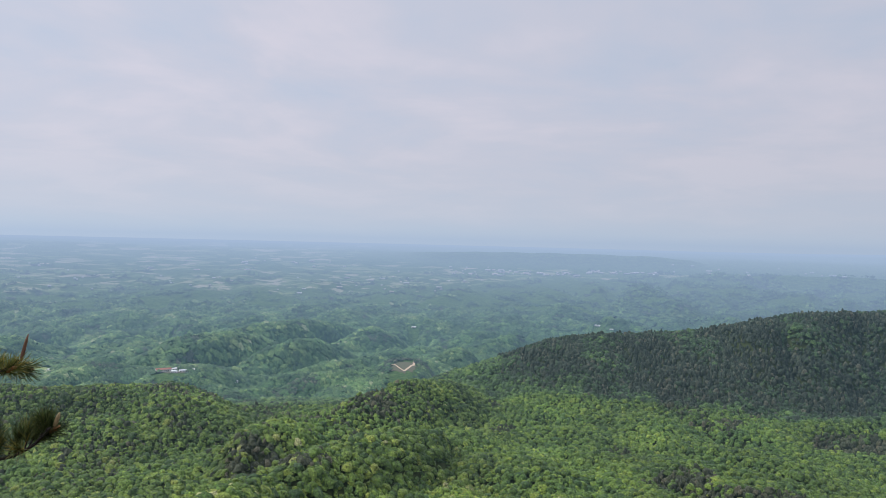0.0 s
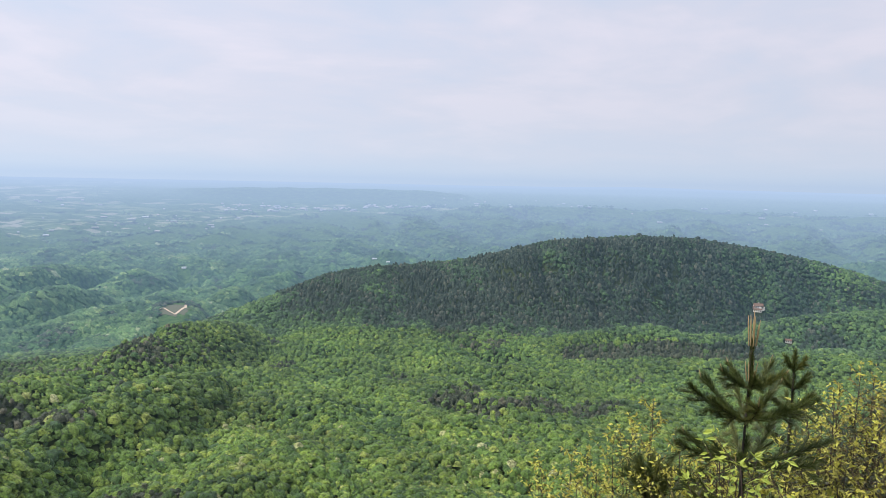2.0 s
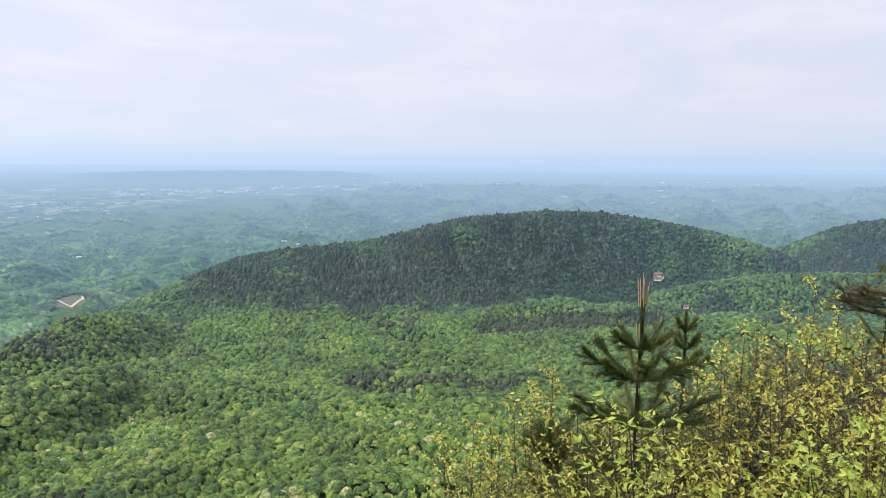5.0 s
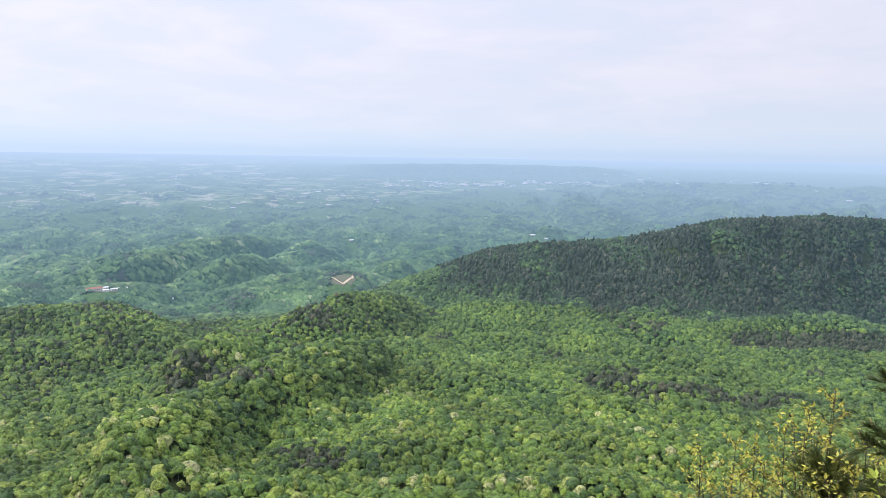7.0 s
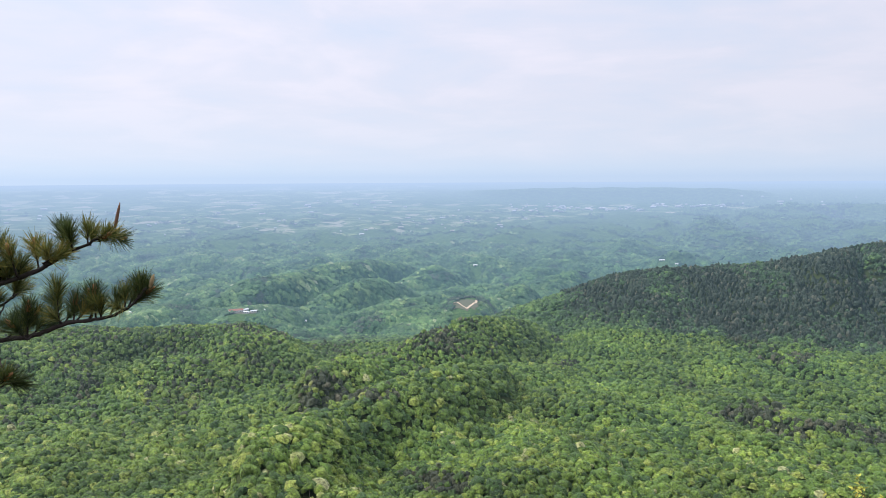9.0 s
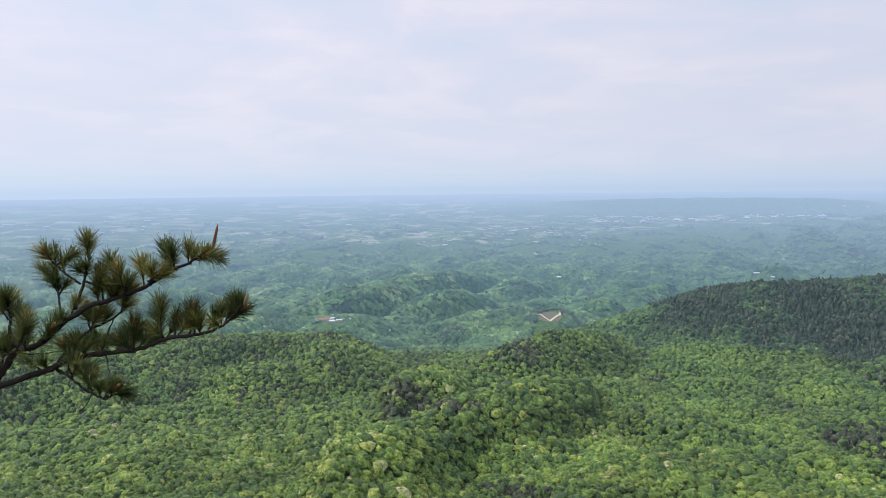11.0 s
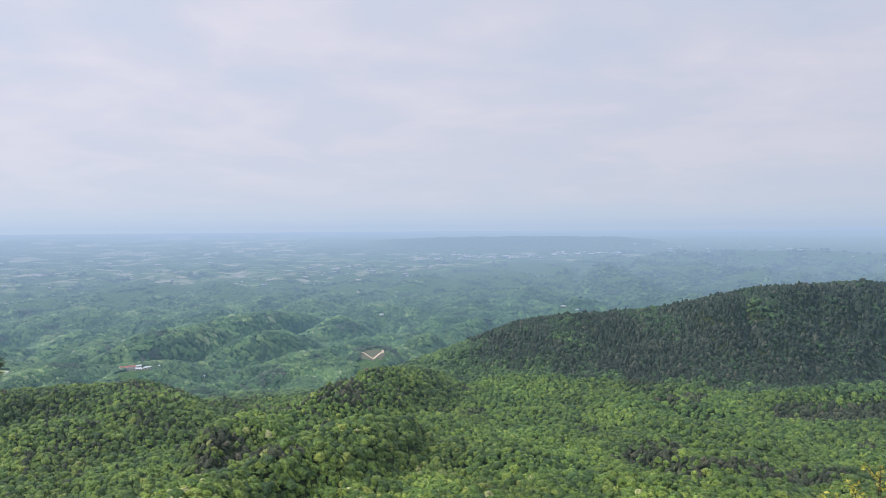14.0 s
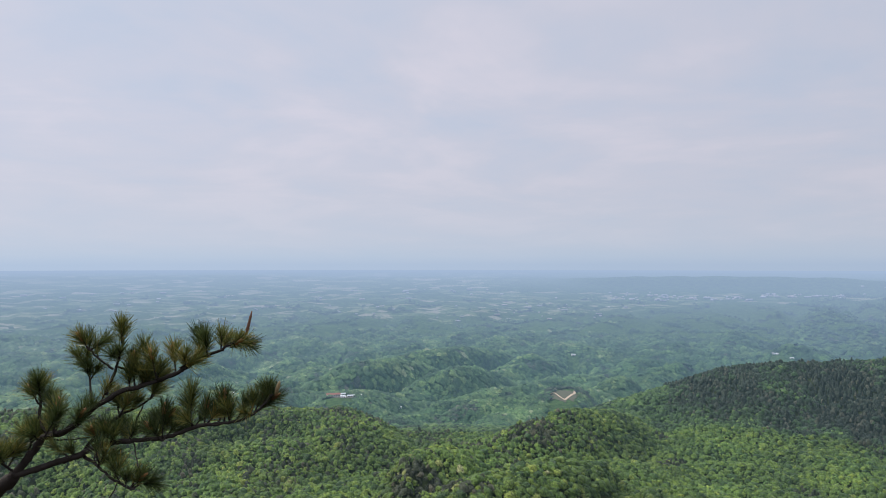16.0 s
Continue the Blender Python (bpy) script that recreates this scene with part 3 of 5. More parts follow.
def plant(d0, d1, a0, a1, area, r_mean, shapes, pines, mats, names, belts=False, steep=1.0, lean=0.45):
    x, y, d, a = scatter(d0, d1, a0, a1, area)
    ok = ~clearing(x, y)
    lee = np.interp(a, [3, 20, 32, 42, 52, 66], [1125, 1180, 1270, 1450, 1540, 1860]) + 60       # thinner woods behind the long hill's crest
    ok &= (a < 3) | (d < lee) | (d > 1900) | (rng.uniform(0, 1, len(x)) < 0.45)
    if belts:            # farmland: woods in belts between the fields
        ok &= waves(a * 60, d * 3.2, 330, 51) + 0.6 * waves(a * 60, d * 4.0, 110, 52) > (d - 3550) / 800 * 1.1 + 0.2 - 0.9 * smooth((a - 8) / 12)
    x, y, d, a = x[ok], y[ok], d[ok], a[ok]
    z = height(x, y)
    dark = rng.uniform(0, 1, len(x)) < conifer_share(x, y, d, a)
    r = r_mean * np.clip(rng.lognormal(0, 0.36, len(x)), 0.5, 2.0)
    g = ~dark
    # broadleaf crowns on the long hill are of a darker green
    hill = smooth((conifer_share(x, y, d, a) - 0.1) / 0.3) * (d > 880)
    tone = np.clip(rng.beta(2.0, 2.3, len(x)) + 0.12 * waves(x, y, 120, 61), 0, 1) * (1 - 0.74 * hill)
    ridge_tone = smooth((4 - a) / 8) * smooth((d - 600) / 120) * smooth((1300 - d) / 100)     # lower tone on the far ridges of the bench
    bench_tone = smooth((a + 1) / 6) * smooth((d - 560) / 120)
    tone = tone * (1 - 0.2 * ridge_tone) * (1 - 0.26 * bench_tone)
    tone = np.where((d > 1250) & ((a < 50) | (d > 2300)), np.clip(tone * 0.85 + 0.2 * waves(x, y, 240, 62), 0, 1), tone)
    hh = 2.6 + r * 0.5 + rng.normal(0, 0.9, len(x))
    wood(names[0], shapes, np.stack([x, y, z + hh], -1)[g], r[g], r[g] ** 0.7 * r_mean ** 0.3 * rng.uniform(0.5, 0.78, g.sum()) * steep, mats[0],
         "dense spring-green broadleaf forest canopy on the slopes", tone[g], lean=lean)
    if dark.any():
        rr = r[dark] * np.where(d[dark] < 1320, 0.86, 0.95)
        tall = rng.uniform(2.4, 4.0, dark.sum()) * (rr / rr.mean()) ** 0.4 * np.where(d[dark] < 900, 0.75, 1)
        wood(names[1], pines, np.stack([x, y, z + 3.6 + rng.normal(0, 1.2, len(x)) + 3.2 * (rng.uniform(0, 1, len(x)) < 0.07)], -1)[dark], rr, tall, mats[1],
             "dark green pines standing among the broadleaf trees", rng.uniform(0, 1, dark.sum()), lean=lean)


NB, NP = "broadleaf_woodland", "pine_woodland"
WOODS, WOOD_MATS, HILL_MATS = (NB, NP), (MAT_GREEN, MAT_DARK), (MAT_HILL_GREEN, MAT_HILL_DARK)
MID_MATS = MAT_MID_GREEN, MAT_DARK
plant(60, 330, -60, 66, 160, 7.5, HILL_SHAPES, PINES, WOOD_MATS, WOODS)
plant(330, 392, -24, 58, 17, 3.9, NEAR_SHAPES, PINES, WOOD_MATS, WOODS)
plant(392, 418, -46, -18, 10.5, 3.2, NEAR_SHAPES, PINES, WOOD_MATS, WOODS)
plant(392, 418, 40, 63, 10.5, 3.2, NEAR_SHAPES, PINES, WOOD_MATS, WOODS)
plant(418, 600, -46, 63, 10.4, 3.2, NEAR_SHAPES, PINES, WOOD_MATS, WOODS)
plant(600, 720, -47, 63, 9.8, 2.8, MID_SHAPES, PINES, MID_MATS, WOODS)
plant(720, 930, -47, 63, 9, 2.6, HILL_SHAPES, PINES, MID_MATS, WOODS)
plant(930, 1230, -47, 3, 17, 3.6, HILL_SHAPES, PINES, HILL_MATS, WOODS)
plant(930, 1230, 3, 63, 11, 2.75, HILL_SHAPES, PINES, HILL_MATS, WOODS)
plant(1230, 1320, -47, 34, 40, 5.0, HILL_SHAPES, PINES, HILL_MATS, WOODS)
plant(1230, 1600, 34, 64, 12, 2.9, HILL_SHAPES, PINES, HILL_MATS, WOODS)
FAR_NAMES, FAR_MATS = ("distant_broadleaf_woodland", "distant_pine_woodland"), (MAT_FAR_GREEN, MAT_FAR_DARK)
plant(1320, 2200, -48, 3, 30, 4.9, FAR_SHAPES, FAR_PINES, FAR_MATS, FAR_NAMES, steep=0.9, lean=0.9)
plant(1320, 2200, 3, 34, 170, 8.5, FAR_SHAPES, FAR_PINES, FAR_MATS, FAR_NAMES)
plant(1600, 2200, 34, 50, 150, 8.5, FAR_SHAPES, FAR_PINES, FAR_MATS, FAR_NAMES)
plant(1600, 1850, 50, 64, 17, 3.6, HILL_SHAPES, PINES, HILL_MATS, WOODS)
plant(1850, 2200, 50, 64, 60, 5.8, FAR_SHAPES, FAR_PINES, FAR_MATS, FAR_NAMES, steep=0.9, lean=0.9)
plant(2200, 3550, -48, 6, 76, 7.2, FAR_SHAPES, FAR_PINES, FAR_MATS, FAR_NAMES, steep=0.8, lean=0.9)
plant(2200, 3550, 6, 48, 160, 9.2, FAR_SHAPES, FAR_PINES, FAR_MATS, FAR_NAMES, steep=0.8, lean=0.9)
plant(2200, 3550, 48, 64, 88, 7.6, FAR_SHAPES, FAR_PINES, FAR_MATS, FAR_NAMES, steep=0.8, lean=0.9)
plant(3550, 4450, -48, 64, 160, 8.4, FAR_SHAPES, FAR_PINES, FAR_MATS, FAR_NAMES, belts=True)


# the trees at the foot of the mountainside, each one a tree of its own
def near_trees(count):
    crowns, trunks = [], []
    for k in range(14):
        v, f = NEAR_SHAPES[k]
        ob = mesh_object("crown", v, f, MAT_GREEN_SINGLE)
        crowns.append(ob.data)
        bpy.data.objects.remove(ob)
    rr = random.Random(5)
    v, f = [], []
    for i, (z, r, dx) in enumerate(((0, 0.045, 0), (0.45, 0.034, 0.02), (0.8, 0.025, -0.02), (1.0, 0.012, 0.01))):
        for k in range(7):
            t = 6.283 * k / 7
            v.append((dx + r * math.cos(t), r * math.sin(t), z))
    f = [(i * 7 + k, i * 7 + (k + 1) % 7, i * 7 + 7 + (k + 1) % 7, i * 7 + 7 + k) for i in range(3) for k in range(7)]
    for t in range(4):          # main limbs that carry the crown
        a = t * 1.6
        o = len(v)
        for z, r, k in ((0.68, 0.014, 0.0), (0.95, 0.006, 0.25)):
            for q in range(3):
                v.append((math.cos(a) * k + r * math.cos(q * 2.1), math.sin(a) * k + r * math.sin(q * 2.1), z))
        f += [(o + q, o + (q + 1) % 3, o + 3 + (q + 1) % 3, o + 3 + q) for q in range(3)]
    ob = mesh_object("trunk", v, f, MAT_TRUNK)
    trunk = ob.data
    bpy.data.objects.remove(ob)
    x, y, d, a = scatter(392, 418, -18, 40, 33)
    order = np.arange(len(x))[:count]
    for i in order:
        z = float(height(x[i:i + 1], y[i:i + 1])[0])
        r = 3.7 * rr.uniform(0.7, 1.4)
        top = 3.4 + r * 0.7 + rr.uniform(-1.2, 1.8)
        root = new("tree")
        root.matrix_world = pose(x[i], y[i], z - 0.2, 0, 0, rr.uniform(0, 360))
        tagged(root, "broadleaf tree in fresh spring leaf at the mountain's foot", "tree", "trees below the ledge")
        t_, c_ = new("trunk", trunk), new("crown", rr.choice(crowns))
        t_.parent = c_.parent = root
        t_.scale = (9, 9, top)
        c_.location, c_.scale = (0, 0, top), (r, r, r * rr.uniform(0.6, 0.85))


near_trees(320)


# ---- foreground plants ----
def bark_material(name, a, b_, scale):
    m, nt, b = material(name, 0.9, 0.15)
    tc_ = nt.nodes.new("ShaderNodeTexCoord")
    n1, n2 = noise_tex(nt, tc_.outputs["Object"], scale, 6, 0.7, 0.4), noise_tex(nt, tc_.outputs["Object"], scale * 0.2, 3)
    c = mixc(nt, n1, a, b_)
    link(nt, mixc(nt, mth(nt, "MULTIPLY", n2, 0.5), c, tuple(v * 1.35 for v in b_)), b.inputs["Base Color"])
    bump(nt, b, n1, 0.9, 0.004)
    return m


def leaf_material(name, stops, through=0.40, rough=0.45, scale=30.0, own=0.72):
    """Thin leaves: light that falls on one side shows on the other; each leaf has its own tone."""
    m, nt, b = material(name, rough, 0.35)
    geo = nt.nodes.new("ShaderNodeNewGeometry")
    tc_ = nt.nodes.new("ShaderNodeTexCoord")
    info = nt.nodes.new("ShaderNodeObjectInfo")
    fine = noise_tex(nt, tc_.outputs["Object"], scale, 3)
    t = mth(nt, "ADD", mth(nt, "MULTIPLY", geo.outputs["Random Per Island"], own), mth(nt, "MULTIPLY", info.outputs["Random"], 1 - own))
    c = ramp(nt, mth(nt, "MULTIPLY_ADD", mth(nt, "SUBTRACT", fine, 0.5), 0.35, t, True), stops).outputs[0]
    link(nt, c, b.inputs["Base Color"])
    tr = nt.nodes.new("ShaderNodeBsdfTranslucent")
    link(nt, c, tr.inputs[0])
    mix = nt.nodes.new("ShaderNodeMixShader")
    mix.inputs[0].default_value = through
    link(nt, b.outputs[0], mix.inputs[1]), link(nt, tr.outputs[0], mix.inputs[2])
    link(nt, mix.outputs[0], nt.nodes["Material Output"].inputs[0])
    return m


MAT_BARK = bark_material("pine_bark", (0.008, 0.007, 0.006), (0.040, 0.033, 0.029), 70)
MAT_TWIG = bark_material("twig_bark", (0.022, 0.016, 0.012), (0.060, 0.046, 0.034), 90)
MAT_NEEDLE = leaf_material("pine_needles", [(0.0, (0.024, 0.040, 0.015)), (0.40, (0.056, 0.080, 0.023)), (0.62, (0.110, 0.128, 0.034)), (0.82, (0.19, 0.175, 0.042)), (1.0, (0.36, 0.24, 0.055))], 0.25, 0.42, own=0.5)
MAT_NEEDLE_GREEN = leaf_material("sapling_needles", [(0.0, (0.022, 0.036, 0.010)), (0.5, (0.054, 0.074, 0.018)), (0.85, (0.120, 0.130, 0.032)), (1.0, (0.20, 0.17, 0.05))], 0.25, 0.42, own=0.6)
MAT_NEEDLE_BROWN = leaf_material("browned_needles", [(0.0, (0.040, 0.045, 0.022)), (0.55, (0.085, 0.086, 0.038)), (1.0, (0.17, 0.115, 0.058))], 0.3, 0.6)
MAT_CANDLE = leaf_material("new_shoot", [(0.0, (0.20, 0.15, 0.07)), (1.0, (0.30, 0.22, 0.11))], 0.05, 0.7)
MAT_BUD = leaf_material("brown_bud", [(0.0, (0.16, 0.075, 0.03)), (1.0, (0.28, 0.14, 0.05))], 0.0, 0.6)
MAT_SHOOT = leaf_material("red_brown_shoot", [(0.0, (0.10, 0.05, 0.03)), (1.0, (0.16, 0.085, 0.05))], 0.0, 0.7)
MAT_LEAF_YELLOW = leaf_material("young_yellow_leaves", [(0.0, (0.10, 0.085, 0.022)), (0.3, (0.27, 0.235, 0.045)), (0.60, (0.44, 0.42, 0.072)), (0.82, (0.50, 0.52, 0.095)), (1.0, (0.62, 0.54, 0.16))])
MAT_LEAF_GREEN = leaf_material("fresh_green_leaves", [(0.0, (0.15, 0.21, 0.032)), (0.5, (0.32, 0.39, 0.060)), (1.0, (0.50, 0.54, 0.12))])
# leaves painted near-black to imitate the shade inside the thicket
MAT_LEAF_SHADE = leaf_material("shade_dark_leaves", [(0.0, (0.014, 0.018, 0.008)), (0.6, (0.032, 0.040, 0.014)), (0.9, (0.058, 0.062, 0.023)), (1.0, (0.080, 0.052, 0.030))], 0.1)
MAT_LEAF_MIX = leaf_material("mixed_spring_leaves", [(0.0, (0.050, 0.052, 0.014)), (0.3, (0.14, 0.140, 0.028)), (0.55, (0.37, 0.345, 0.054)), (0.80, (0.53, 0.51, 0.088)), (1.0, (0.62, 0.58, 0.17))])


def tube(pts, radii, seg=6):
    """A round limb through points, tapering; returns verts and quads."""
    pts = [Vector(p) for p in pts]
    v, f = [], []
    side = None
    for i, p in enumerate(pts):
        t = (pts[min(i + 1, len(pts) - 1)] - pts[max(i - 1, 0)]).normalized()
        if side is None:
            side = t.orthogonal().normalized()
        side = (side - t * side.dot(t)).normalized()
        up_ = t.cross(side)
        for k in range(seg):
            a = 2 * math.pi * k / seg
            v.append(p + (side * math.cos(a) + up_ * math.sin(a)) * radii[i])
    for i in range(len(pts) - 1):
        for k in range(seg):
            a, b_ = i * seg + k, i * seg + (k + 1) % seg
            f.append((a, b_, b_ + seg, a + seg))
    return v, f


def curve_through(pts, steps=5):
    """A smooth line through control points (Catmull-Rom)."""
    p = [Vector(q) for q in pts]
    p = [p[0] * 2 - p[1]] + p + [p[-1] * 2 - p[-2]]
    res = []
    for i in range(1, len(p) - 2):
        for s in range(steps):
            t = s / steps
            res.append(0.5 * ((2 * p[i]) + (p[i + 1] - p[i - 1]) * t + (2 * p[i - 1] - 5 * p[i] + 4 * p[i + 1] - p[i + 2]) * t * t
                              + (3 * p[i] - p[i - 1] - 3 * p[i + 1] + p[i + 2]) * t ** 3))
    res.append(p[-2])
    return res


def part_mesh(name, v, f, mat, parent, label="", smooth_shade=True):
    me = bpy.data.meshes.new(name)
    me.from_pydata([tuple(q) for q in v], [], f)
    for p in me.polygons:
        p.use_smooth = smooth_shade
    me.materials.append(mat)
    ob = new(name, me)
    ob.parent = parent
    if label:
        tagged(ob, label)
    return ob


def limb(name, pts, r0, r1, mat, parent, seg=6, wobble=0.0, rr=random.Random(3)):
    q = curve_through(pts)
    n = len(q)
    rad = [(r0 + (r1 - r0) * i / (n - 1)) * (1 + rr.uniform(-0.12, 0.12)) for i in range(n)]
    if wobble:
        q = [p + Vector((rr.uniform(-1, 1), rr.uniform(-1, 1), rr.uniform(-1, 1))) * wobble for p in q]
    v, f = tube(q, rad, seg)
    f = f + [tuple(range(n * seg - seg, n * seg)), tuple(range(seg - 1, -1, -1))]
    return part_mesh(name, v, f, mat, parent)


def any_side(t, rr):
    s = Vector((rr.gauss(0, 1), rr.gauss(0, 1), rr.gauss(0, 1)))
    return (s - t * s.dot(t)).normalized()


def needles(a, b_, count, length, width, rr, spread=(22, 62), lift=0.12, droop=0.0):
    """Pine needles that spring from the twig between a and b, swept towards its tip, thicker at the tip."""
    a, b_ = Vector(a), Vector(b_)
    t = (b_ - a).normalized()
    v, f = [], []
    for _ in range(count):
        k = rr.random() ** 0.7
        o = a.lerp(b_, k)
        th = radians(rr.uniform(*spread) * (1.15 - 0.45 * k))
        s = any_side(t, rr)
        dirn = (t * math.cos(th) + s * math.sin(th) + Vector((0, 0, lift))).normalized()
        l = length * rr.uniform(0.72, 1.12)
        w = any_side(dirn, rr) * width
        tip = o + dirn * l + Vector((rr.uniform(-1, 1), rr.uniform(-1, 1), rr.uniform(-1, 1) - droop)) * l * 0.07
        n = len(v)
        v += [o - w, o + w, tip + w * 0.35, tip - w * 0.35]
        f.append((n, n + 1, n + 2, n + 3))
    return v, f


def bud(a, tip, r, parent, name="bud", mat=MAT_BUD):
    a, tip = Vector(a), Vector(tip)
    v, f = tube([a, a.lerp(tip, 0.3), a.lerp(tip, 0.75), tip], [r * 0.7, r, r * 0.8, r * 0.25], 6)
    f = f + [tuple(range(18, 24))]
    return part_mesh(name, v, f, mat, parent)


# The old pine whose bough reaches into view. Lengths in its own axes: x to the tip, y away from the ledge, z up.
BOUGH_SCALE = 0.000895


def old_pine():
    rr = random.Random(11)
    yaw = 12.6
    m = pose(0, 0, 0, 0, 0, yaw)
    eye = Vector((-0.057, 0.113, EYE + 0.028))
    origin = eye + m.to_3x3() @ Vector((-1.378, 2.2, -0.755 + 0.049))
    base = Vector((origin.x, origin.y, 0)) + (m.to_3x3() @ Vector((-0.62, 0.05, 0)))
    gz = float(height(np.array([base.x]), np.array([base.y]))[0])
    root = new("pine_tree")
    root.matrix_world = Matrix.Translation((base.x, base.y, gz - 0.05)) @ m
    tagged(root, "gnarled old pine reaching a needled bough over the drop", "pine tree")
    inv = root.matrix_world.inverted()
    org = inv @ origin

    def at(cx, cy, w=0.0):
        return org + Vector((cx * BOUGH_SCALE, w, 0.598 - cy * BOUGH_SCALE))

    j = at(-150, 735, 0.05)
    top = j.z + 0.5
    limb("trunk", [(0, 0, 0), (0.03, 0.02, j.z * 0.4), (-0.02, 0, j.z * 0.8), (0.0, 0.01, j.z), (0.03, 0.02, top)], 0.085, 0.05, MAT_BARK, root, 10, 0.003)
    limb("limb", [(0, 0.01, j.z - 0.12), j, at(0, 650, 0.03), at(60, 604)], 0.030, 0.019, MAT_BARK, root, 8, 0.002)
    limbs = [
        ([(58, 606), (95, 560), (125, 515), (170, 470), (240, 450), (330, 375), (430, 315), (520, 292), (620, 250), (700, 205), (790, 163), (850, 120)], 0.016, 0.0035, 0.0),
        ([(55, 606), (150, 580), (225, 553), (290, 532), (345, 502), (400, 490), (470, 478), (560, 468), (640, 450), (720, 420), (800, 412), (880, 390), (935, 350), (970, 310)], 0.013, 0.0035, -0.05),
        ([(300, 535), (370, 565), (440, 595), (500, 607), (545, 600)], 0.006, 0.003, -0.10),
        ([(290, 532), (335, 465), (400, 410), (460, 382), (500, 345)], 0.007, 0.003, 0.06),
        ([(172, 468), (125, 425), (112, 370), (104, 320)], 0.008, 0.003, 0.05),
        ([(372, 330), (398, 235), (410, 140)], 0.006, 0.003, 0.03),
        ([(398, 238), (345, 205), (305, 165)], 0.004, 0.0025, 0.0),
        ([(318, 385), (285, 310), (240, 240)], 0.005, 0.003, 0.08),
        ([(90, 565), (100, 510), (90, 480)], 0.005, 0.003, 0.03),
        ([(60, 600), (35, 560), (40, 530)], 0.005, 0.003, -0.03),
        ([(340, 505), (360, 545), (385, 550), (395, 500)], 0.004, 0.002, -0.07),
        ([(470, 482), (510, 510), (545, 542)], 0.003, 0.0015, -0.08),
        ([(430, 592), (445, 620), (458, 638)], 0.003, 0.0015, -0.1),
        ([(180, 480), (230, 492), (310, 488)], 0.003, 0.0015, 0.05),
        ([(470, 470), (478, 410), (488, 370)], 0.004, 0.002, 0.02),
    ]
    joints = []
    for pts, r0, r1, w in limbs:
        n = len(pts)
        joints += curve_through([at(x, y, w * i / (n - 1) * 1.5) for i, (x, y) in enumerate(pts)], 6)
        limb("limb", [at(x, y, w * i / (n - 1) * 1.5 + rr.uniform(-0.008, 0.008)) for i, (x, y) in enumerate(pts)], r0 * 0.85, r1 * 0.95, MAT_BARK, root, 7, 0.0022)
    # twigs with their sprays of needles: foot and tip of each, and how far it leans away
    sprays = [(410, 150, 410, 75, .03), (310, 170, 285, 120, 0), (265, 270, 200, 175, .08), (112, 350, 120, 265, .05), (108, 360, 60, 310, .04), (210, 455, 215, 330, -.03),
              (200, 455, 265, 350, -.06), (190, 450, 160, 330, .02), (95, 500, 85, 440, .03), (42, 545, 30, 500, -.03), (45, 560, 75, 510, 0),
              (500, 240, 495, 140, .03), (470, 290, 462, 205, 0), (555, 265, 540, 165, -.02), (600, 250, 590, 155, .03), (640, 245, 655, 175, 0),
              (690, 205, 680, 100, .02), (730, 190, 722, 110, -.02), (770, 175, 775, 140, .02), (805, 165, 842, 142, 0), (820, 150, 862, 158, .02), (640, 230, 720, 190, -.03),
              (390, 395, 380, 330, .05), (420, 400, 450, 340, 0), (500, 350, 520, 300, .06), (590, 460, 595, 345, -.05), (560, 465, 620, 370, .0),
              (685, 400, 690, 275, -.05), (660, 440, 640, 330, .02), (735, 420, 738, 335, -.06), (800, 405, 800, 300, -.05), (770, 415, 775, 320, 0), (840, 400, 880, 330, -.03),
              (900, 380, 935, 300, -.05), (930, 358, 985, 315, -.05), (945, 340, 945, 290, -.03), (390, 470, 385, 430, -.02), (420, 485, 405, 440, .05),
              (520, 605, 560, 570, -.1), (540, 600, 590, 600, -.1), (530, 470, 540, 410, .04), (330, 500, 320, 450, .03), (430, 245, 445, 195, .05),
              (150, 460, 130, 370, .1), (260, 445, 320, 370, -.02), (600, 465, 560, 400, -.08)]
    for bx, by, tx, ty, w in sprays:
        a, b_ = at(bx, by, w), at(tx, ty, w + rr.uniform(-0.03, 0.03))
        b_ = a.lerp(b_, 0.76)
        foot = min(joints, key=lambda q: (q - a).length)          # the twig grows out of the nearest limb
        tv, tf = tube([foot, foot.lerp(a, 0.6) + Vector((0, 0, -0.004)), a, a.lerp(b_, 0.5), b_], [0.0036, 0.0032, 0.0030, 0.0024, 0.002], 5)
        nv, nf = needles(a.lerp(b_, 0.2), b_, 230, 0.054, 0.0010, rr, (16, 74), 0.1)
        twig = part_mesh("twig", tv, tf, MAT_BARK, root)
        part_mesh("needle_spray", nv, nf, MAT_NEEDLE, twig, smooth_shade=False)
        if rr.random() < 0.6:
            bud(b_ - (b_ - a).normalized() * 0.010, b_ + (b_ - a).normalized() * 0.026, 0.008, twig)
    # shorter sprays along the two main limbs
    for j_, (pts, r0, r1, w) in enumerate(limbs[:11]):
        q = curve_through([at(x, y, w * i / (len(pts) - 1) * 1.5) for i, (x, y) in enumerate(pts)], 4)
        for k in range(22 if j_ < 2 else 4):
            o = q[rr.randrange(len(q) // (5 if j_ < 2 else 2), int(len(q) * 0.93))]
            e = o + Vector((rr.uniform(-0.2, 0.7), rr.uniform(-0.7, 0.7), rr.uniform(0.15, 1.0))).normalized() * rr.uniform(0.035, 0.06)
            tv, tf = tube([o, e], [0.0026, 0.002], 5)
            twig = part_mesh("twig", tv, tf, MAT_BARK, root)
            nv, nf = needles(o.lerp(e, 0.2), e, 120, 0.049, 0.0010, rr, (16, 70))
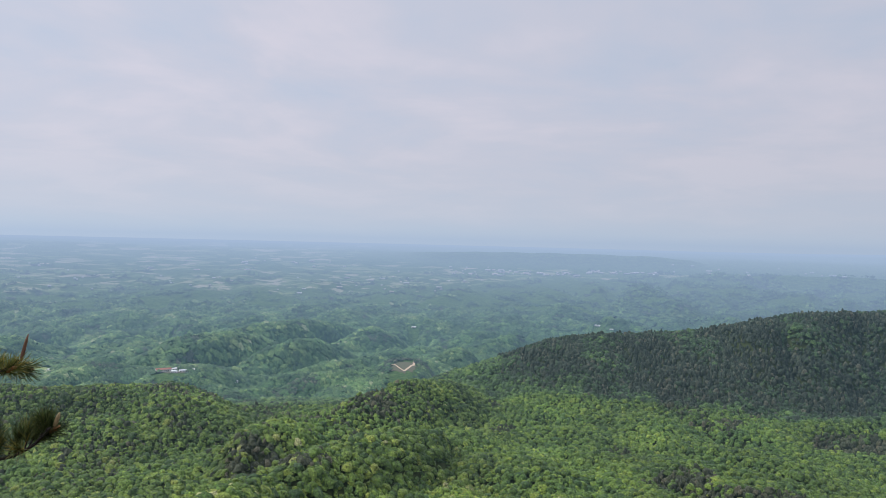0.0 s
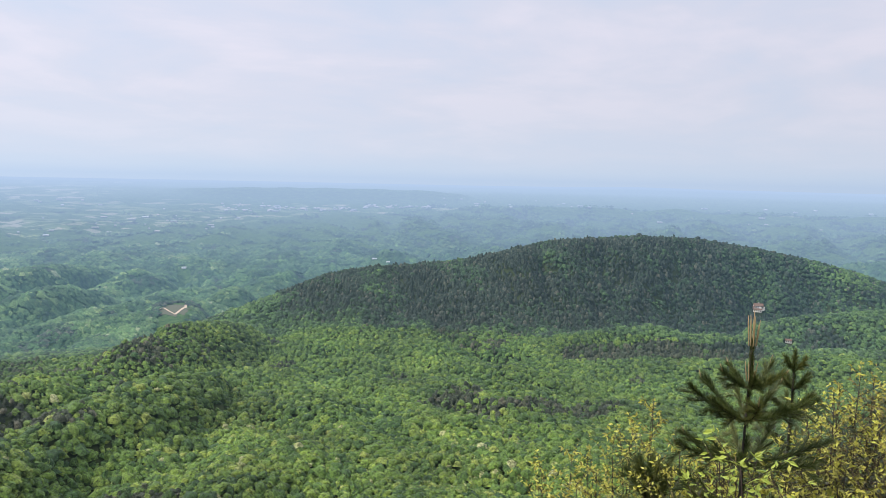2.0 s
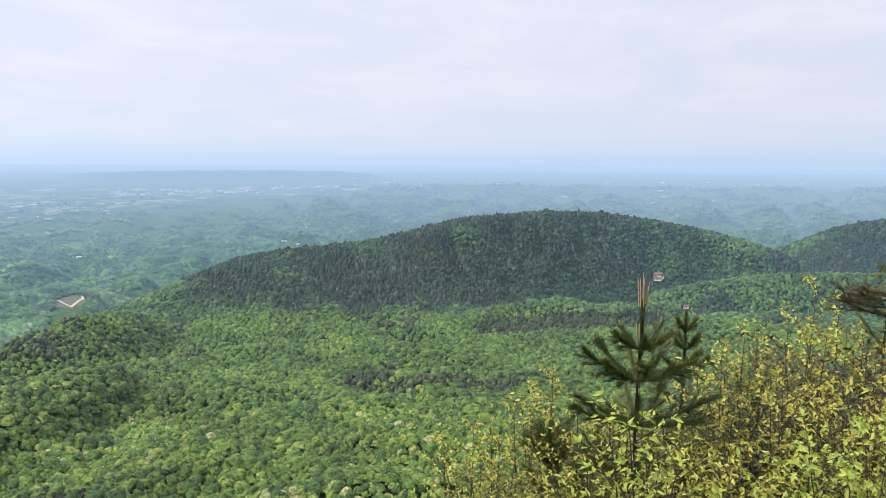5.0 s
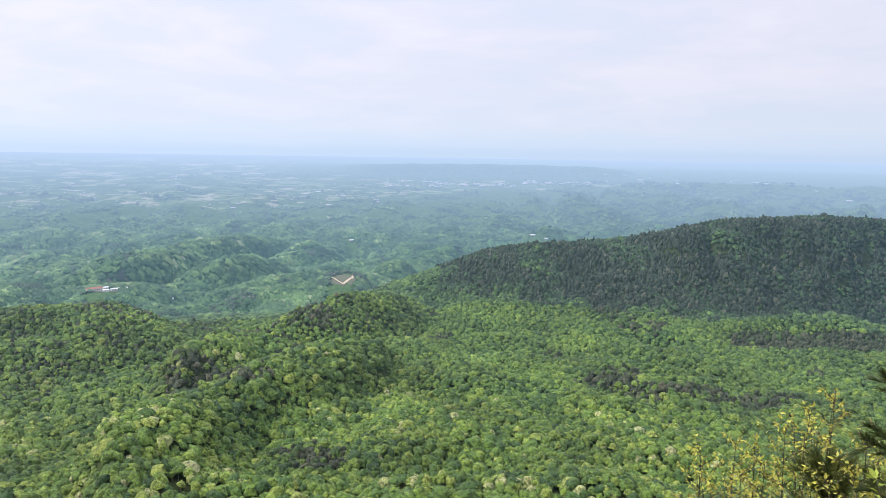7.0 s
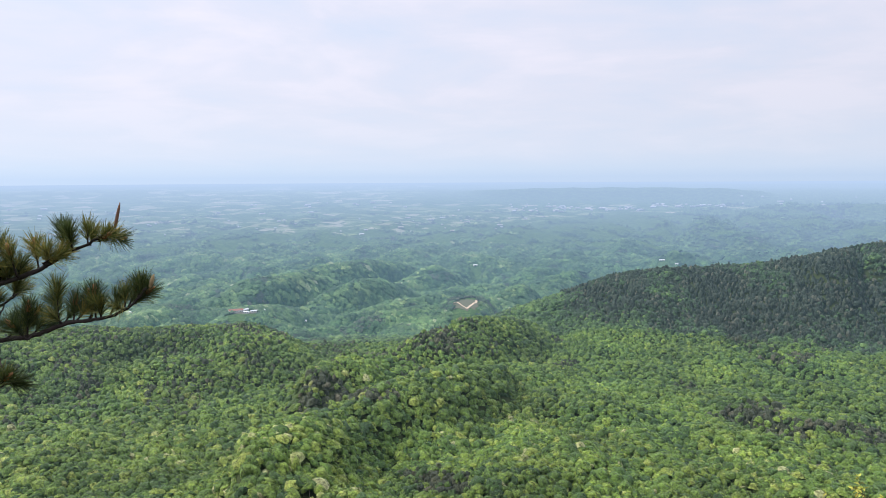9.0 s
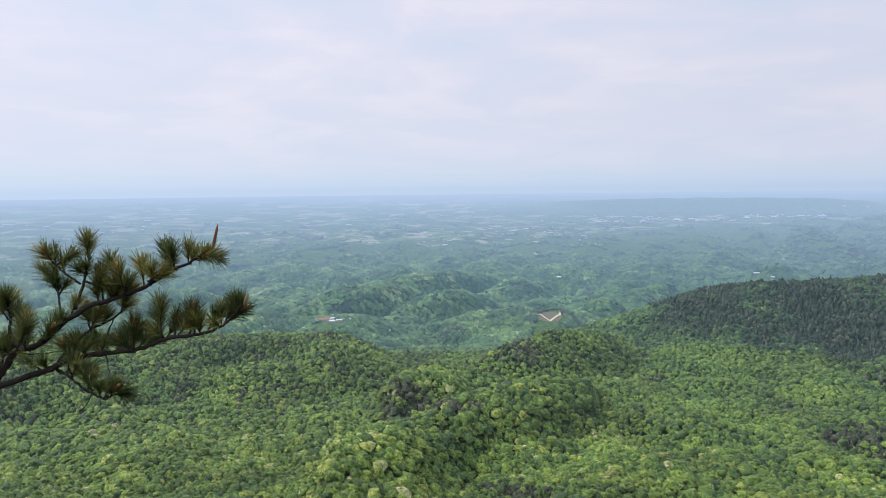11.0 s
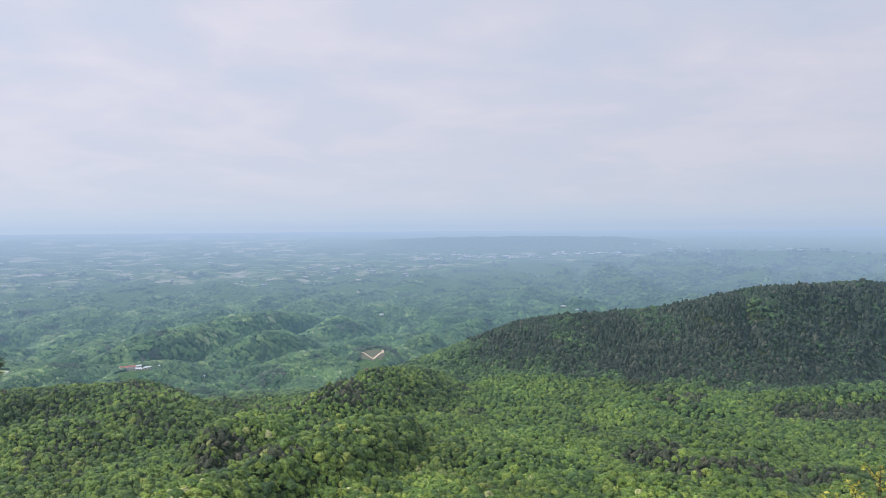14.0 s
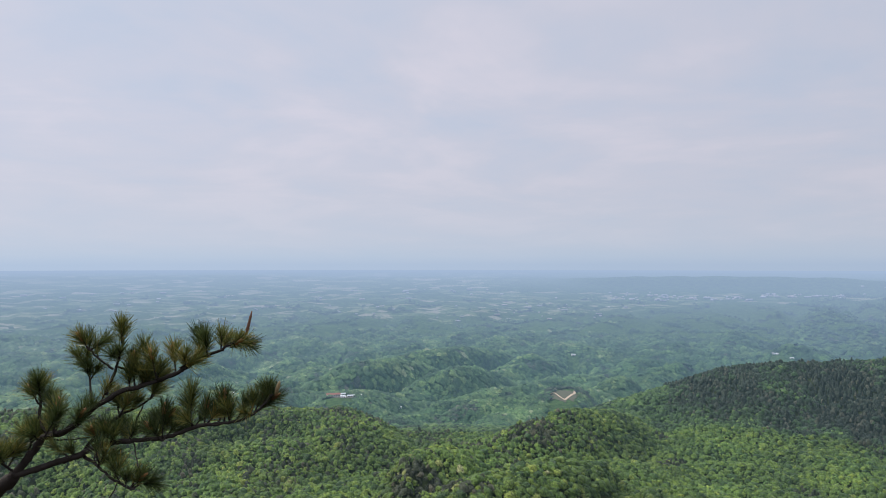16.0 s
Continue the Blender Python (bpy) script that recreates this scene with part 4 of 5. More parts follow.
            part_mesh("needle_spray", nv, nf, MAT_NEEDLE, twig, smooth_shade=False)
    bud(at(856, 122), at(876, 38), 0.0056, root, "shoot", MAT_SHOOT)
    bud(at(978, 310, -.07), at(992, 268, -.07), 0.007, root, "shoot", MAT_CANDLE)
    return root


old_pine()


def sapling_pine(a, el, dist, levels, seed, mat, label, width=1.0, needle=0.085, candles=True, count=150):
    """A young pine with whorls of boughs; its leading shoot ends at that bearing and elevation from the ledge."""
    rr = random.Random(seed)
    x, y = dist * math.sin(radians(a)), dist * math.cos(radians(a))
    gz = float(height(np.array([x]), np.array([y]))[0])
    tall = EYE + dist * math.tan(radians(el)) - gz
    root = new("pine_sapling")
    root.location = (x, y, gz)
    tagged(root, label, "pine sapling")
    stem = 0.0052 * tall
    thick = 0.0013 * max(1.0, dist / 5)
    neck = tall - (0.20 if candles else 0.05)
    limb("trunk", [(0, 0, -0.1), (0.02 * tall, 0.01, tall * 0.3), (-0.01, 0.01, tall * 0.65), (0, 0, neck)], stem, 0.006, MAT_BARK, root, 8, 0.002)
    if candles:
        # the leader's cluster of upright new shoots
        for k in range(9):
            t = 6.283 * k / 9
            s = 0.021 if k else 0.0
            up_ = rr.uniform(0.12, 0.17) if k else 0.20
            bud((math.cos(t) * s, math.sin(t) * s, neck - 0.01), (math.cos(t) * s * 1.6, math.sin(t) * s * 1.6, neck + up_), 0.0042, root, "candle", MAT_CANDLE)
        nv, nf = needles((0, 0, neck - 0.26), (0, 0, neck + 0.01), 900, needle * 0.7, thick, rr, (18, 50), 0.3)
        part_mesh("needle_spray", nv, nf, mat, root, smooth_shade=False)
    for n, (down, length, rise, boughs) in enumerate(levels):
        z = tall - down
        nv, nf = needles((0, 0, z - 0.05), (0, 0, z + 0.16), 260, needle * 0.8, thick, rr, (22, 60), 0.25)
        part_mesh("needle_spray", nv, nf, mat, root, smooth_shade=False)
        turn = rr.uniform(0, 6.283)
        for k in range(boughs):
            t = turn + 6.283 * k / boughs + rr.uniform(-0.25, 0.25)
            l = length * width * rr.uniform(0.8, 1.15)
            dirn = Vector((math.cos(t), math.sin(t), 0))
            r_ = math.tan(radians(rise))
            p = [Vector((0, 0, z)), dirn * l * 0.45 + Vector((0, 0, z + l * 0.45 * r_ * 0.8)), dirn * l + Vector((0, 0, z + l * r_ * 1.15))]
            b_ = limb("bough", p, 0.0035 + 0.008 * l, 0.0025, MAT_BARK, root, 5, 0.002)
            q = curve_through(p, 4)
            nv, nf = [], []
            for i in range(int(len(q) * 0.2), len(q) - 1):
                v1, f1 = needles(q[i], q[i + 1], int(count * l * 0.6) + 40, needle, thick, rr, (16, 50), 0.22)
                o = len(nv)
                nv += v1
                nf += [tuple(e + o for e in g) for g in f1]
            # side shoots
            for s in range(5 if l > 0.3 else 3):
                o = q[rr.randrange(len(q) // 3, len(q) - 1)]
                sd = (dirn + any_side(dirn, rr) * 0.9 + Vector((0, 0, 0.35))).normalized()
                e = o + sd * l * rr.uniform(0.2, 0.35)
                v1, f1 = needles(o, e, int(count * l * 0.7) + 40, needle * 0.95, thick, rr, (16, 48), 0.2)
                off = len(nv)
                nv += v1
                nf += [tuple(w + off for w in g) for g in f1]
                tv, tf = tube([o, e], [0.0025, 0.002], 5)
                part_mesh("side_shoot", tv, tf, MAT_BARK, b_)
            part_mesh("needle_spray", nv, nf, mat, b_, smooth_shade=False)
            if candles:
                for c in range(rr.choice((0, 1, 1))):
                    o = q[-1] + Vector((rr.uniform(-1, 1), rr.uniform(-1, 1), 0)) * 0.012
                    bud(o, o + Vector((0, 0, rr.uniform(0.03, 0.06))) + dirn * 0.02, 0.0036, b_, "candle", MAT_CANDLE)
    if candles:
        for c in range(4):
            t = rr.uniform(0, 6.283)
            bud((0.02 * math.cos(t), 0.02 * math.sin(t), tall - 0.42), (0.035 * math.cos(t), 0.035 * math.sin(t), tall - 0.30), 0.004, root, "candle", MAT_CANDLE)
    return root


LEADER = [(0.47, 0.17, 30, 5), (0.66, 0.32, 26, 8), (0.92, 0.42, 16, 7), (1.2, 0.40, 5, 6), (1.45, 0.38, -2, 5)]
sapling_pine(41.62, -8.45, 4.45, LEADER, 5, MAT_NEEDLE_GREEN, "young green pine with upright pale candles above the bushes", count=330, needle=0.056)
sapling_pine(44.7, -12.3, 6.6, [(0.06, 0.10, 50, 3), (0.22, 0.17, 40, 4), (0.42, 0.24, 30, 4), (0.7, 0.30, 22, 4), (1.1, 0.32, 15, 4)], 8, MAT_NEEDLE_GREEN,
             "slender dark young pine behind the candled one", candles=False, count=90, width=0.75, needle=0.06)
sapling_pine(34.9, -21.6, 5.4, [(0.05, 0.13, 50, 5), (0.17, 0.18, 40, 5), (0.36, 0.22, 28, 4), (0.6, 0.24, 20, 4)], 9, MAT_NEEDLE_GREEN,
             "low bushy young pine among yellow-leaved shrubs", candles=False, count=200)
sapling_pine(57.6, -8.5, 9.0, [(0.08, 0.30, 6, 6), (0.15, 0.46, 8, 7), (0.23, 0.55, 11, 7), (0.31, 0.60, 16, 5), (0.85, 0.40, 12, 2)], 13, MAT_NEEDLE_BROWN,
             "flat-topped scrub pine with browned needles", candles=False, count=150, needle=0.042)
sapling_pine(61.4, -8.2, 10.5, [(0.1, 0.5, 40, 5), (0.35, 0.7, 30, 6), (0.7, 0.85, 22, 6), (1.1, 0.95, 18, 6), (1.6, 1.0, 14, 6)], 14, MAT_NEEDLE,
             "yellow-green pine beyond the scrub on the slope", candles=False, count=200)


def leaf_shape(length, width, fold, droop):
    """One pointed leaf, folded along its midrib, with a drooping tip; it grows along +y from its stalk at the origin."""
    z = -droop * length * 0.3
    v = [(0, 0, 0), (-width / 2, length * 0.45, z + fold * width), (width / 2, length * 0.45, z + fold * width), (0, length, -droop * length)]
    return v, [(0, 3, 1), (0, 2, 3)]


def leaf_pose(o, dirn, rr):
    dirn = dirn.normalized()
    side = dirn.cross(Vector((0, 0, 1)))
    side = side.normalized() if side.length > 0.1 else Vector((1, 0, 0))
    up_ = side.cross(dirn)
    m = Matrix((side, dirn, up_)).transposed().to_4x4()
    return Matrix.Translation(o) @ m @ Matrix.Rotation(rr.uniform(-1.1, 1.1), 4, "Y")


def shrub(a, el, dist, seed, mat, label, spread=0.45, leaf=0.065, stems=4, twigs=11, each=5, single=False, slim=0.5):
    """A leafy shrub or sapling: a few stems from one root, forked twigs, and sprays of young leaves."""
    rr = random.Random(seed)
    x, y = dist * math.sin(radians(a)), dist * math.cos(radians(a))
    gz = float(height(np.array([x]), np.array([y]))[0])
    tall = EYE + dist * math.tan(radians(el)) - gz
    root = new("shrub")
    root.location = (x, y, gz)
    tagged(root, label, "shrub")
    lv, lf = [], []
    shapes = [leaf_shape(leaf * s, leaf * slim * s, 0.16, dr) for s, dr in ((0.7, 0.2), (0.9, 0.35), (1.0, 0.5), (1.15, 0.3))]
    meshes = []
    for sv, sf in shapes:
        me = bpy.data.meshes.new("leaf")
        me.from_pydata(sv, [], sf)
        me.materials.append(mat)
        meshes.append(me)

    def put_leaf(o, dirn):
        k = rr.randrange(len(shapes))
        m = leaf_pose(o, dirn, rr)
        if single:
            ob = new("leaf", meshes[k])
            ob.parent, ob.matrix_basis = root, m
            return
        n = len(lv)
        lv.extend(m @ Vector(q) for q in shapes[k][0])
        lf.extend(tuple(e + n for e in g) for g in shapes[k][1])

    for s in range(stems):
        t = rr.uniform(0, 6.283)
        out_ = spread * rr.uniform(0.25, 1.0) * (0.25 if s == 0 else 1)
        h = tall * (1.0 if s == 0 else rr.uniform(0.84, 1.0))
        end = Vector((math.cos(t) * out_, math.sin(t) * out_, h))
        mid1 = Vector((end.x * 0.25 + rr.uniform(-0.06, 0.06), end.y * 0.25 + rr.uniform(-0.06, 0.06), h * 0.35))
        mid2 = Vector((end.x * 0.65 + rr.uniform(-0.06, 0.06), end.y * 0.65 + rr.uniform(-0.06, 0.06), h * 0.7))
        pts = [Vector((rr.uniform(-0.05, 0.05), rr.uniform(-0.05, 0.05), -0.1)), mid1, mid2, end]
        stem_ob = limb("stem", pts, 0.0045 + 0.0035 * tall, 0.002, MAT_TWIG, root, 5, 0.004)
        q = curve_through(pts, 8)
        tv, tf = [], []
        lo = max(0.12, 1 - 1.9 / tall)
        for k in range(twigs):
            u = lo + (1 - lo) * (k + rr.random()) / twigs
            i = min(int(u * (len(q) - 1)), len(q) - 2)
            o = q[i].lerp(q[i + 1], u * (len(q) - 1) - i)
            ang = k * 2.4 + rr.uniform(-0.4, 0.4)
            l = (0.15 + 0.30 * (1 - u) ** 0.6) * rr.uniform(0.7, 1.3) * (0.7 + spread * 0.7)
            d1 = Vector((math.cos(ang), math.sin(ang), rr.uniform(0.35, 0.9))).normalized()
            m_, e = o + d1 * l * 0.5, o + d1 * l + Vector((0, 0, l * 0.15))
            v1, f1 = tube([o, e], [0.0028, 0.0012], 3)
            n = len(tv)
            tv += v1
            tf += [tuple(w + n for w in g) for g in f1]
            for c in range(each):
                w = (c + 0.6 + rr.random() * 0.5) / each
                p = o.lerp(m_, w * 2) if w < 0.5 else m_.lerp(e, min(1, w * 2 - 1))
                sd = d1 * 0.55 + any_side(d1, rr) * 0.9 + Vector((0, 0, rr.uniform(-0.35, 0.45)))
                put_leaf(p, sd)
            for c in range(3):
                put_leaf(e, d1 + any_side(d1, rr) * 0.8 + Vector((0, 0, rr.uniform(-0.4, 0.3))))
        for c in range(5):
            put_leaf(end, Vector((rr.uniform(-1, 1), rr.uniform(-1, 1), rr.uniform(-0.2, 0.9))))
        tagged(part_mesh("branching", tv, tf, MAT_TWIG, stem_ob), kind="stuff")
    if lv:
        tagged(part_mesh("foliage", lv, lf, mat, root, smooth_shade=False), kind="stuff")
    return root


MAT_LEAF_OLIVE = leaf_material("olive_brown_leaves", [(0.0, (0.050, 0.036, 0.016)), (0.4, (0.11, 0.088, 0.028)), (0.8, (0.20, 0.175, 0.045)), (1.0, (0.26, 0.18, 0.075))], 0.25)
L_B = "twiggy shrub in small olive-brown opening leaves"
L_D = "near-black undergrowth added to imitate shade among the yellow-green shrubs"
L_Y, L_G, L_M = "shrub with young yellow leaves on thin dark stems", "sapling with fresh bright green drooping leaves", "bushy shrub in mixed yellow-green spring leaf"
SHRUBS = [
    (27.3, -24.0, 5.3, "y", 0.30), (28.9, -20.6, 5.5, "y", 0.30), (31.9, -19.2, 5.7, "y", 0.35), (34.6, -16.4, 5.9, "y", 0.26), (31.2, -22.6, 5.0, "y", 0.4), (36.6, -20.8, 5.2, "m", 0.4),
    (38.9, -19.8, 5.4, "y", 0.4), (44.9, -18.0, 5.2, "m", 0.45), (47.4, -14.4, 5.8, "y", 0.40), (49.3, -12.5, 5.9, "y", 0.38), (51.1, -11.0, 6.0, "y", 0.42),
    (53.0, -8.8, 6.2, "m", 0.22), (55.2, -10.4, 6.4, "m", 0.5), (58.1, -10.9, 6.4, "m", 0.5), (60.2, -11.2, 6.2, "m", 0.5), (63.0, -11.5, 6.2, "m", 0.5),
    (47.2, -18.6, 4.6, "m", 0.5), (51.1, -16.4, 4.6, "m", 0.55), (54.9, -15.0, 4.6, "m", 0.55), (58.6, -14.6, 4.6, "m", 0.55), (62.0, -14.4, 4.4, "m", 0.55), (42.9, -21.5, 4.4, "m", 0.45),
    (49.0, -21.5, 3.7, "m", 0.45), (53.2, -20.0, 3.7, "g", 0.40), (57.2, -18.6, 3.7, "g", 0.40), (60.6, -19.6, 3.5, "m", 0.35), (33.6, -24.6, 4.6, "m", 0.4), (39.5, -24.5, 4.2, "m", 0.4),
]
SHRUBS += [(33.2, -17.9, 6.1, "y", 0.28), (30.3, -20.4, 5.9, "y", 0.28), (45.9, -15.8, 6.2, "y", 0.4), (48.4, -13.8, 6.3, "y", 0.4), (50.2, -12.4, 6.4, "y", 0.42),
           (56.6, -11.6, 5.9, "y", 0.45), (37.4, -19.0, 5.0, "m", 0.4), (39.9, -18.8, 4.9, "m", 0.4), (43.7, -18.6, 4.9, "m", 0.4), (53.9, -12.2, 5.6, "m", 0.5), (61.6, -12.2, 5.6, "m", 0.5), (38.2, -20.6, 6.0, "y", 0.3)]
fill = random.Random(21)
for _ in range(10):              # lower growth that fills the slope between them
    a_ = fill.uniform(36, 64)
    SHRUBS.append((a_, np.interp(a_, [36, 44, 50, 56, 64], [-24, -21.5, -17.5, -15.5, -14.5]) - fill.uniform(0, 5), fill.uniform(3.6, 5.6), fill.choice("mmmyg"), 0.5))
for _ in range(30):              # near-black shrubs behind and below the bright ones, imitating shade between them
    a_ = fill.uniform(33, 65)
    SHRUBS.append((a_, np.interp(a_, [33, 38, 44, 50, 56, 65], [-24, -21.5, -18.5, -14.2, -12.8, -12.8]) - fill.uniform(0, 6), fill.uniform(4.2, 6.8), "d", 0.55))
for _ in range(24):              # brownish twiggy growth that closes the thicket
    a_ = fill.uniform(44, 65)
    SHRUBS.append((a_, np.interp(a_, [44, 47, 50, 53, 65], [-18.2, -15.4, -12.8, -11.8, -11.6]) - fill.uniform(0, 4), fill.uniform(5.6, 7.0), "b", 0.5))
for n_, (a_, el_, d_, k_, sp_) in enumerate(SHRUBS):
    mat_, lab_ = {"y": (MAT_LEAF_YELLOW, L_Y), "g": (MAT_LEAF_GREEN, L_G), "m": (MAT_LEAF_MIX, L_M), "d": (MAT_LEAF_SHADE, L_D), "b": (MAT_LEAF_OLIVE, L_B)}[k_]
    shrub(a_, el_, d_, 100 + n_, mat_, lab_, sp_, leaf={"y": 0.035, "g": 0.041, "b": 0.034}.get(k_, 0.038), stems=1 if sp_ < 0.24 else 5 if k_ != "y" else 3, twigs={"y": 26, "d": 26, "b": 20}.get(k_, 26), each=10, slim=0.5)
# the nearest sapling, whose leaves can be told apart
shrub(41.2, -19.2, 3.2, 300, MAT_LEAF_GREEN, L_G, 0.24, 0.040, stems=6, twigs=20, each=6, single=True, slim=0.42)


def boulder(a, el, dist, size, seed):
    m, nt, b = material("pale_sandstone", 0.9, 0.2)
    tc_ = nt.nodes.new("ShaderNodeTexCoord")
    n1, n2 = noise_tex(nt, tc_.outputs["Object"], 3, 6, 0.65), noise_tex(nt, tc_.outputs["Object"], 26, 5, 0.7)
    c = mixc(nt, n1, (0.24, 0.23, 0.21), (0.36, 0.345, 0.31))
    link(nt, mixc(nt, mth(nt, "MULTIPLY", n2, 0.35), c, (0.22, 0.21, 0.18)), b.inputs["Base Color"])
    bump(nt, b, n2, 0.6, 0.01)
    x, y = dist * math.sin(radians(a)), dist * math.cos(radians(a))
    gz = float(height(np.array([x]), np.array([y]))[0])
    top = EYE + dist * math.tan(radians(el)) - gz
    bm = bmesh.new()
    bmesh.ops.create_cube(bm, size=1)
    bmesh.ops.scale(bm, vec=(size, size * 0.8, top + 0.15), verts=bm.verts)
    bmesh.ops.bevel(bm, geom=bm.edges[:], offset=0.06, segments=2, affect="EDGES")
    bmesh.ops.subdivide_edges(bm, edges=bm.edges[:], cuts=3, use_grid_fill=True)
    for v in bm.verts:
        v.co += Vector(noise.noise_vector(v.co * 3.1 + Vector((seed, 0, 0)))) * 0.03
    me = bpy.data.meshes.new("boulder")
    bm.to_mesh(me)
    bm.free()
    for p in me.polygons:
        p.use_smooth = True
    me.materials.append(m)
    ob = new("boulder", me)
    ob.matrix_world = pose(x, y, gz + (top - 0.15) / 2, 4, 14, 32)
    return tagged(ob, "pale grey sandstone block at the ledge's brink", "rock")


boulder(68.0, -19.5, 2.3, 0.62, 4)


# ---- roads, houses and towns in the valley ----
def plain_mat(name, a, b_, scale=0.4, rough=0.85):
    m, nt, b = material(name, rough, 0.2)
    tc_ = nt.nodes.new("ShaderNodeTexCoord")
    n1, n2 = noise_tex(nt, tc_.outputs["Object"], scale, 4), noise_tex(nt, tc_.outputs["Object"], scale * 9, 3)
    link(nt, mixc(nt, mth(nt, "MULTIPLY_ADD", n2, 0.4, mth(nt, "MULTIPLY", n1, 0.6)), a, b_), b.inputs["Base Color"])
    return m


# walls and roofs of the far towns, with haze emission mixed in
MAT_FAR_WALL, MAT_FAR_ROOF, MAT_FAR_TAN = [haze_glow(m_, m_.node_tree, m_.node_tree.nodes["Principled BSDF"]) for m_ in (plain_mat("distant_white_wall", (0.30, 0.30, 0.29), (0.46, 0.46, 0.44)), plain_mat("distant_grey_roof", (0.33, 0.35, 0.37), (0.46, 0.48, 0.50)), plain_mat("distant_tan_wall", (0.45, 0.40, 0.36), (0.58, 0.52, 0.48)))]
MAT_WALL = plain_mat("white_siding", (0.60, 0.59, 0.57), (0.70, 0.69, 0.67))
MAT_WALL_B = plain_mat("tan_siding", (0.50, 0.46, 0.40), (0.62, 0.58, 0.52))
MAT_ROOF_RED = plain_mat("red_brown_roof", (0.22, 0.09, 0.065), (0.30, 0.14, 0.10))
MAT_ROOF_BROWN = plain_mat("brown_shingle_roof", (0.085, 0.060, 0.050), (0.15, 0.11, 0.092))
MAT_ROOF_GREY = plain_mat("grey_metal_roof", (0.42, 0.44, 0.47), (0.58, 0.60, 0.63), rough=0.5)
MAT_ROOF_WHITE = plain_mat("white_metal_roof", (0.44, 0.46, 0.48), (0.60, 0.61, 0.62), rough=0.5)
MAT_GLASS = plain_mat("dark_window", (0.03, 0.035, 0.04), (0.06, 0.07, 0.08), rough=0.15)
MAT_DIRT = plain_mat("orange_clay", (0.34, 0.26, 0.18), (0.50, 0.41, 0.30), 0.08)
MAT_SCRUB = plain_mat("cut_over_scrub", (0.045, 0.058, 0.028), (0.105, 0.092, 0.055), 0.08)
MAT_MEADOW = plain_mat("meadow", (0.14, 0.19, 0.06), (0.21, 0.25, 0.09), 0.05)

# the same painted haze on the valley's houses, roads and clearings
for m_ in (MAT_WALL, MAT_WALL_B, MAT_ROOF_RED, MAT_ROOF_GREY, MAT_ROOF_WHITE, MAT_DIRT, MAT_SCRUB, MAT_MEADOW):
    haze_glow(m_, m_.node_tree, m_.node_tree.nodes["Principled BSDF"])


def box(w, d, h, z=0.0, x=0.0, y=0.0):
    v = [(x + sx * w / 2, y + sy * d / 2, z + sz * h) for sz in (0, 1) for sx, sy in ((-1, -1), (1, -1), (1, 1), (-1, 1))]
    f = [(3, 2, 1, 0), (4, 5, 6, 7), (0, 1, 5, 4), (1, 2, 6, 5), (2, 3, 7, 6), (3, 0, 4, 7)]
    return v, f


def gable(w, d, h, z, over=0.5, x=0.0, y=0.0, thick=0.3):
    a, b_ = w / 2 + over, d / 2 + over
    v = [(x - a, y - b_, z), (x + a, y - b_, z), (x + a, y, z + h), (x - a, y, z + h), (x - a, y + b_, z), (x + a, y + b_, z)]
    v += [(p[0], p[1], p[2] - thick) for p in v]
    f = [(0, 1, 2, 3), (3, 2, 5, 4), (9, 8, 7, 6), (10, 11, 8, 9), (0, 6, 7, 1), (4, 5, 11, 10), (0, 3, 9, 6), (3, 4, 10, 9), (1, 7, 8, 2), (2, 8, 11, 5)]
    return v, f


def house(place, turn, w, d, h, rise, wall, roof, label, name="house", storeys=1, bays=4, windows=True):
    root = new(name)
    root.matrix_world = pose(place.x, place.y, place.z - 0.5, 0, 0, turn)
    tagged(root, label, "building")
    part_mesh("wall", *box(w, d, h + 0.5), wall, root, smooth_shade=False)
    v, f = gable(w, d, rise, h + 0.85)
    part_mesh("roof", v, f, roof, root, smooth_shade=False)
    gv = [(-w / 2, -d / 2, h + 0.5), (-w / 2, d / 2, h + 0.5), (-w / 2, 0, h + 0.5 + rise * 0.9), (w / 2, -d / 2, h + 0.5), (w / 2, d / 2, h + 0.5), (w / 2, 0, h + 0.5 + rise * 0.9)]
    part_mesh("gable_wall", gv, [(0, 2, 1), (3, 4, 5), (0, 3, 5, 2), (1, 2, 5, 4)], wall, root, smooth_shade=False)
    if windows:
        for s in range(storeys):
            for k in range(bays):
                x = (k + 0.5) / bays * w - w / 2
                z = 0.5 + s * (h / storeys) + h / storeys * 0.3
                part_mesh("window", *box(w / bays * 0.42, 0.12, h / storeys * 0.48, z, x, -d / 2 - 0.04), MAT_GLASS, root, smooth_shade=False)
    return root


def facing(p, off=0.0):
    """The turn that sets a house's long side across the line of sight from the ledge."""
    return -math.degrees(math.atan2(p.x, p.y)) + off


villa = house(VILLA - Vector((0, 0, 2.2)), facing(VILLA, 12), 15, 10, 6, 4, MAT_WALL, MAT_ROOF_BROWN, "large pale two-storey house with a brown roof on the wooded hill", storeys=2, bays=5)
for x_, w_, h_ in ((-6.5, 5.5, 4.2), (5.5, 6.5, 6.4)):        # wings with cross gables, and a chimney
    part_mesh("wing_wall", *box(w_, 7.0, h_, 0, x_, -6.5), MAT_WALL_B, villa, smooth_shade=False)
    gv_, gf_ = gable(7.0, w_, 2.2, h_ + 0.3)
    part_mesh("wing_roof", [(x_ - q[1], -6.5 + q[0], q[2]) for q in gv_], gf_, MAT_ROOF_BROWN, villa, smooth_shade=False)
    part_mesh("window", *box(w_ * 0.5, 0.12, 1.6, h_ - 2.4, x_, -10.05), MAT_GLASS, villa, smooth_shade=False)
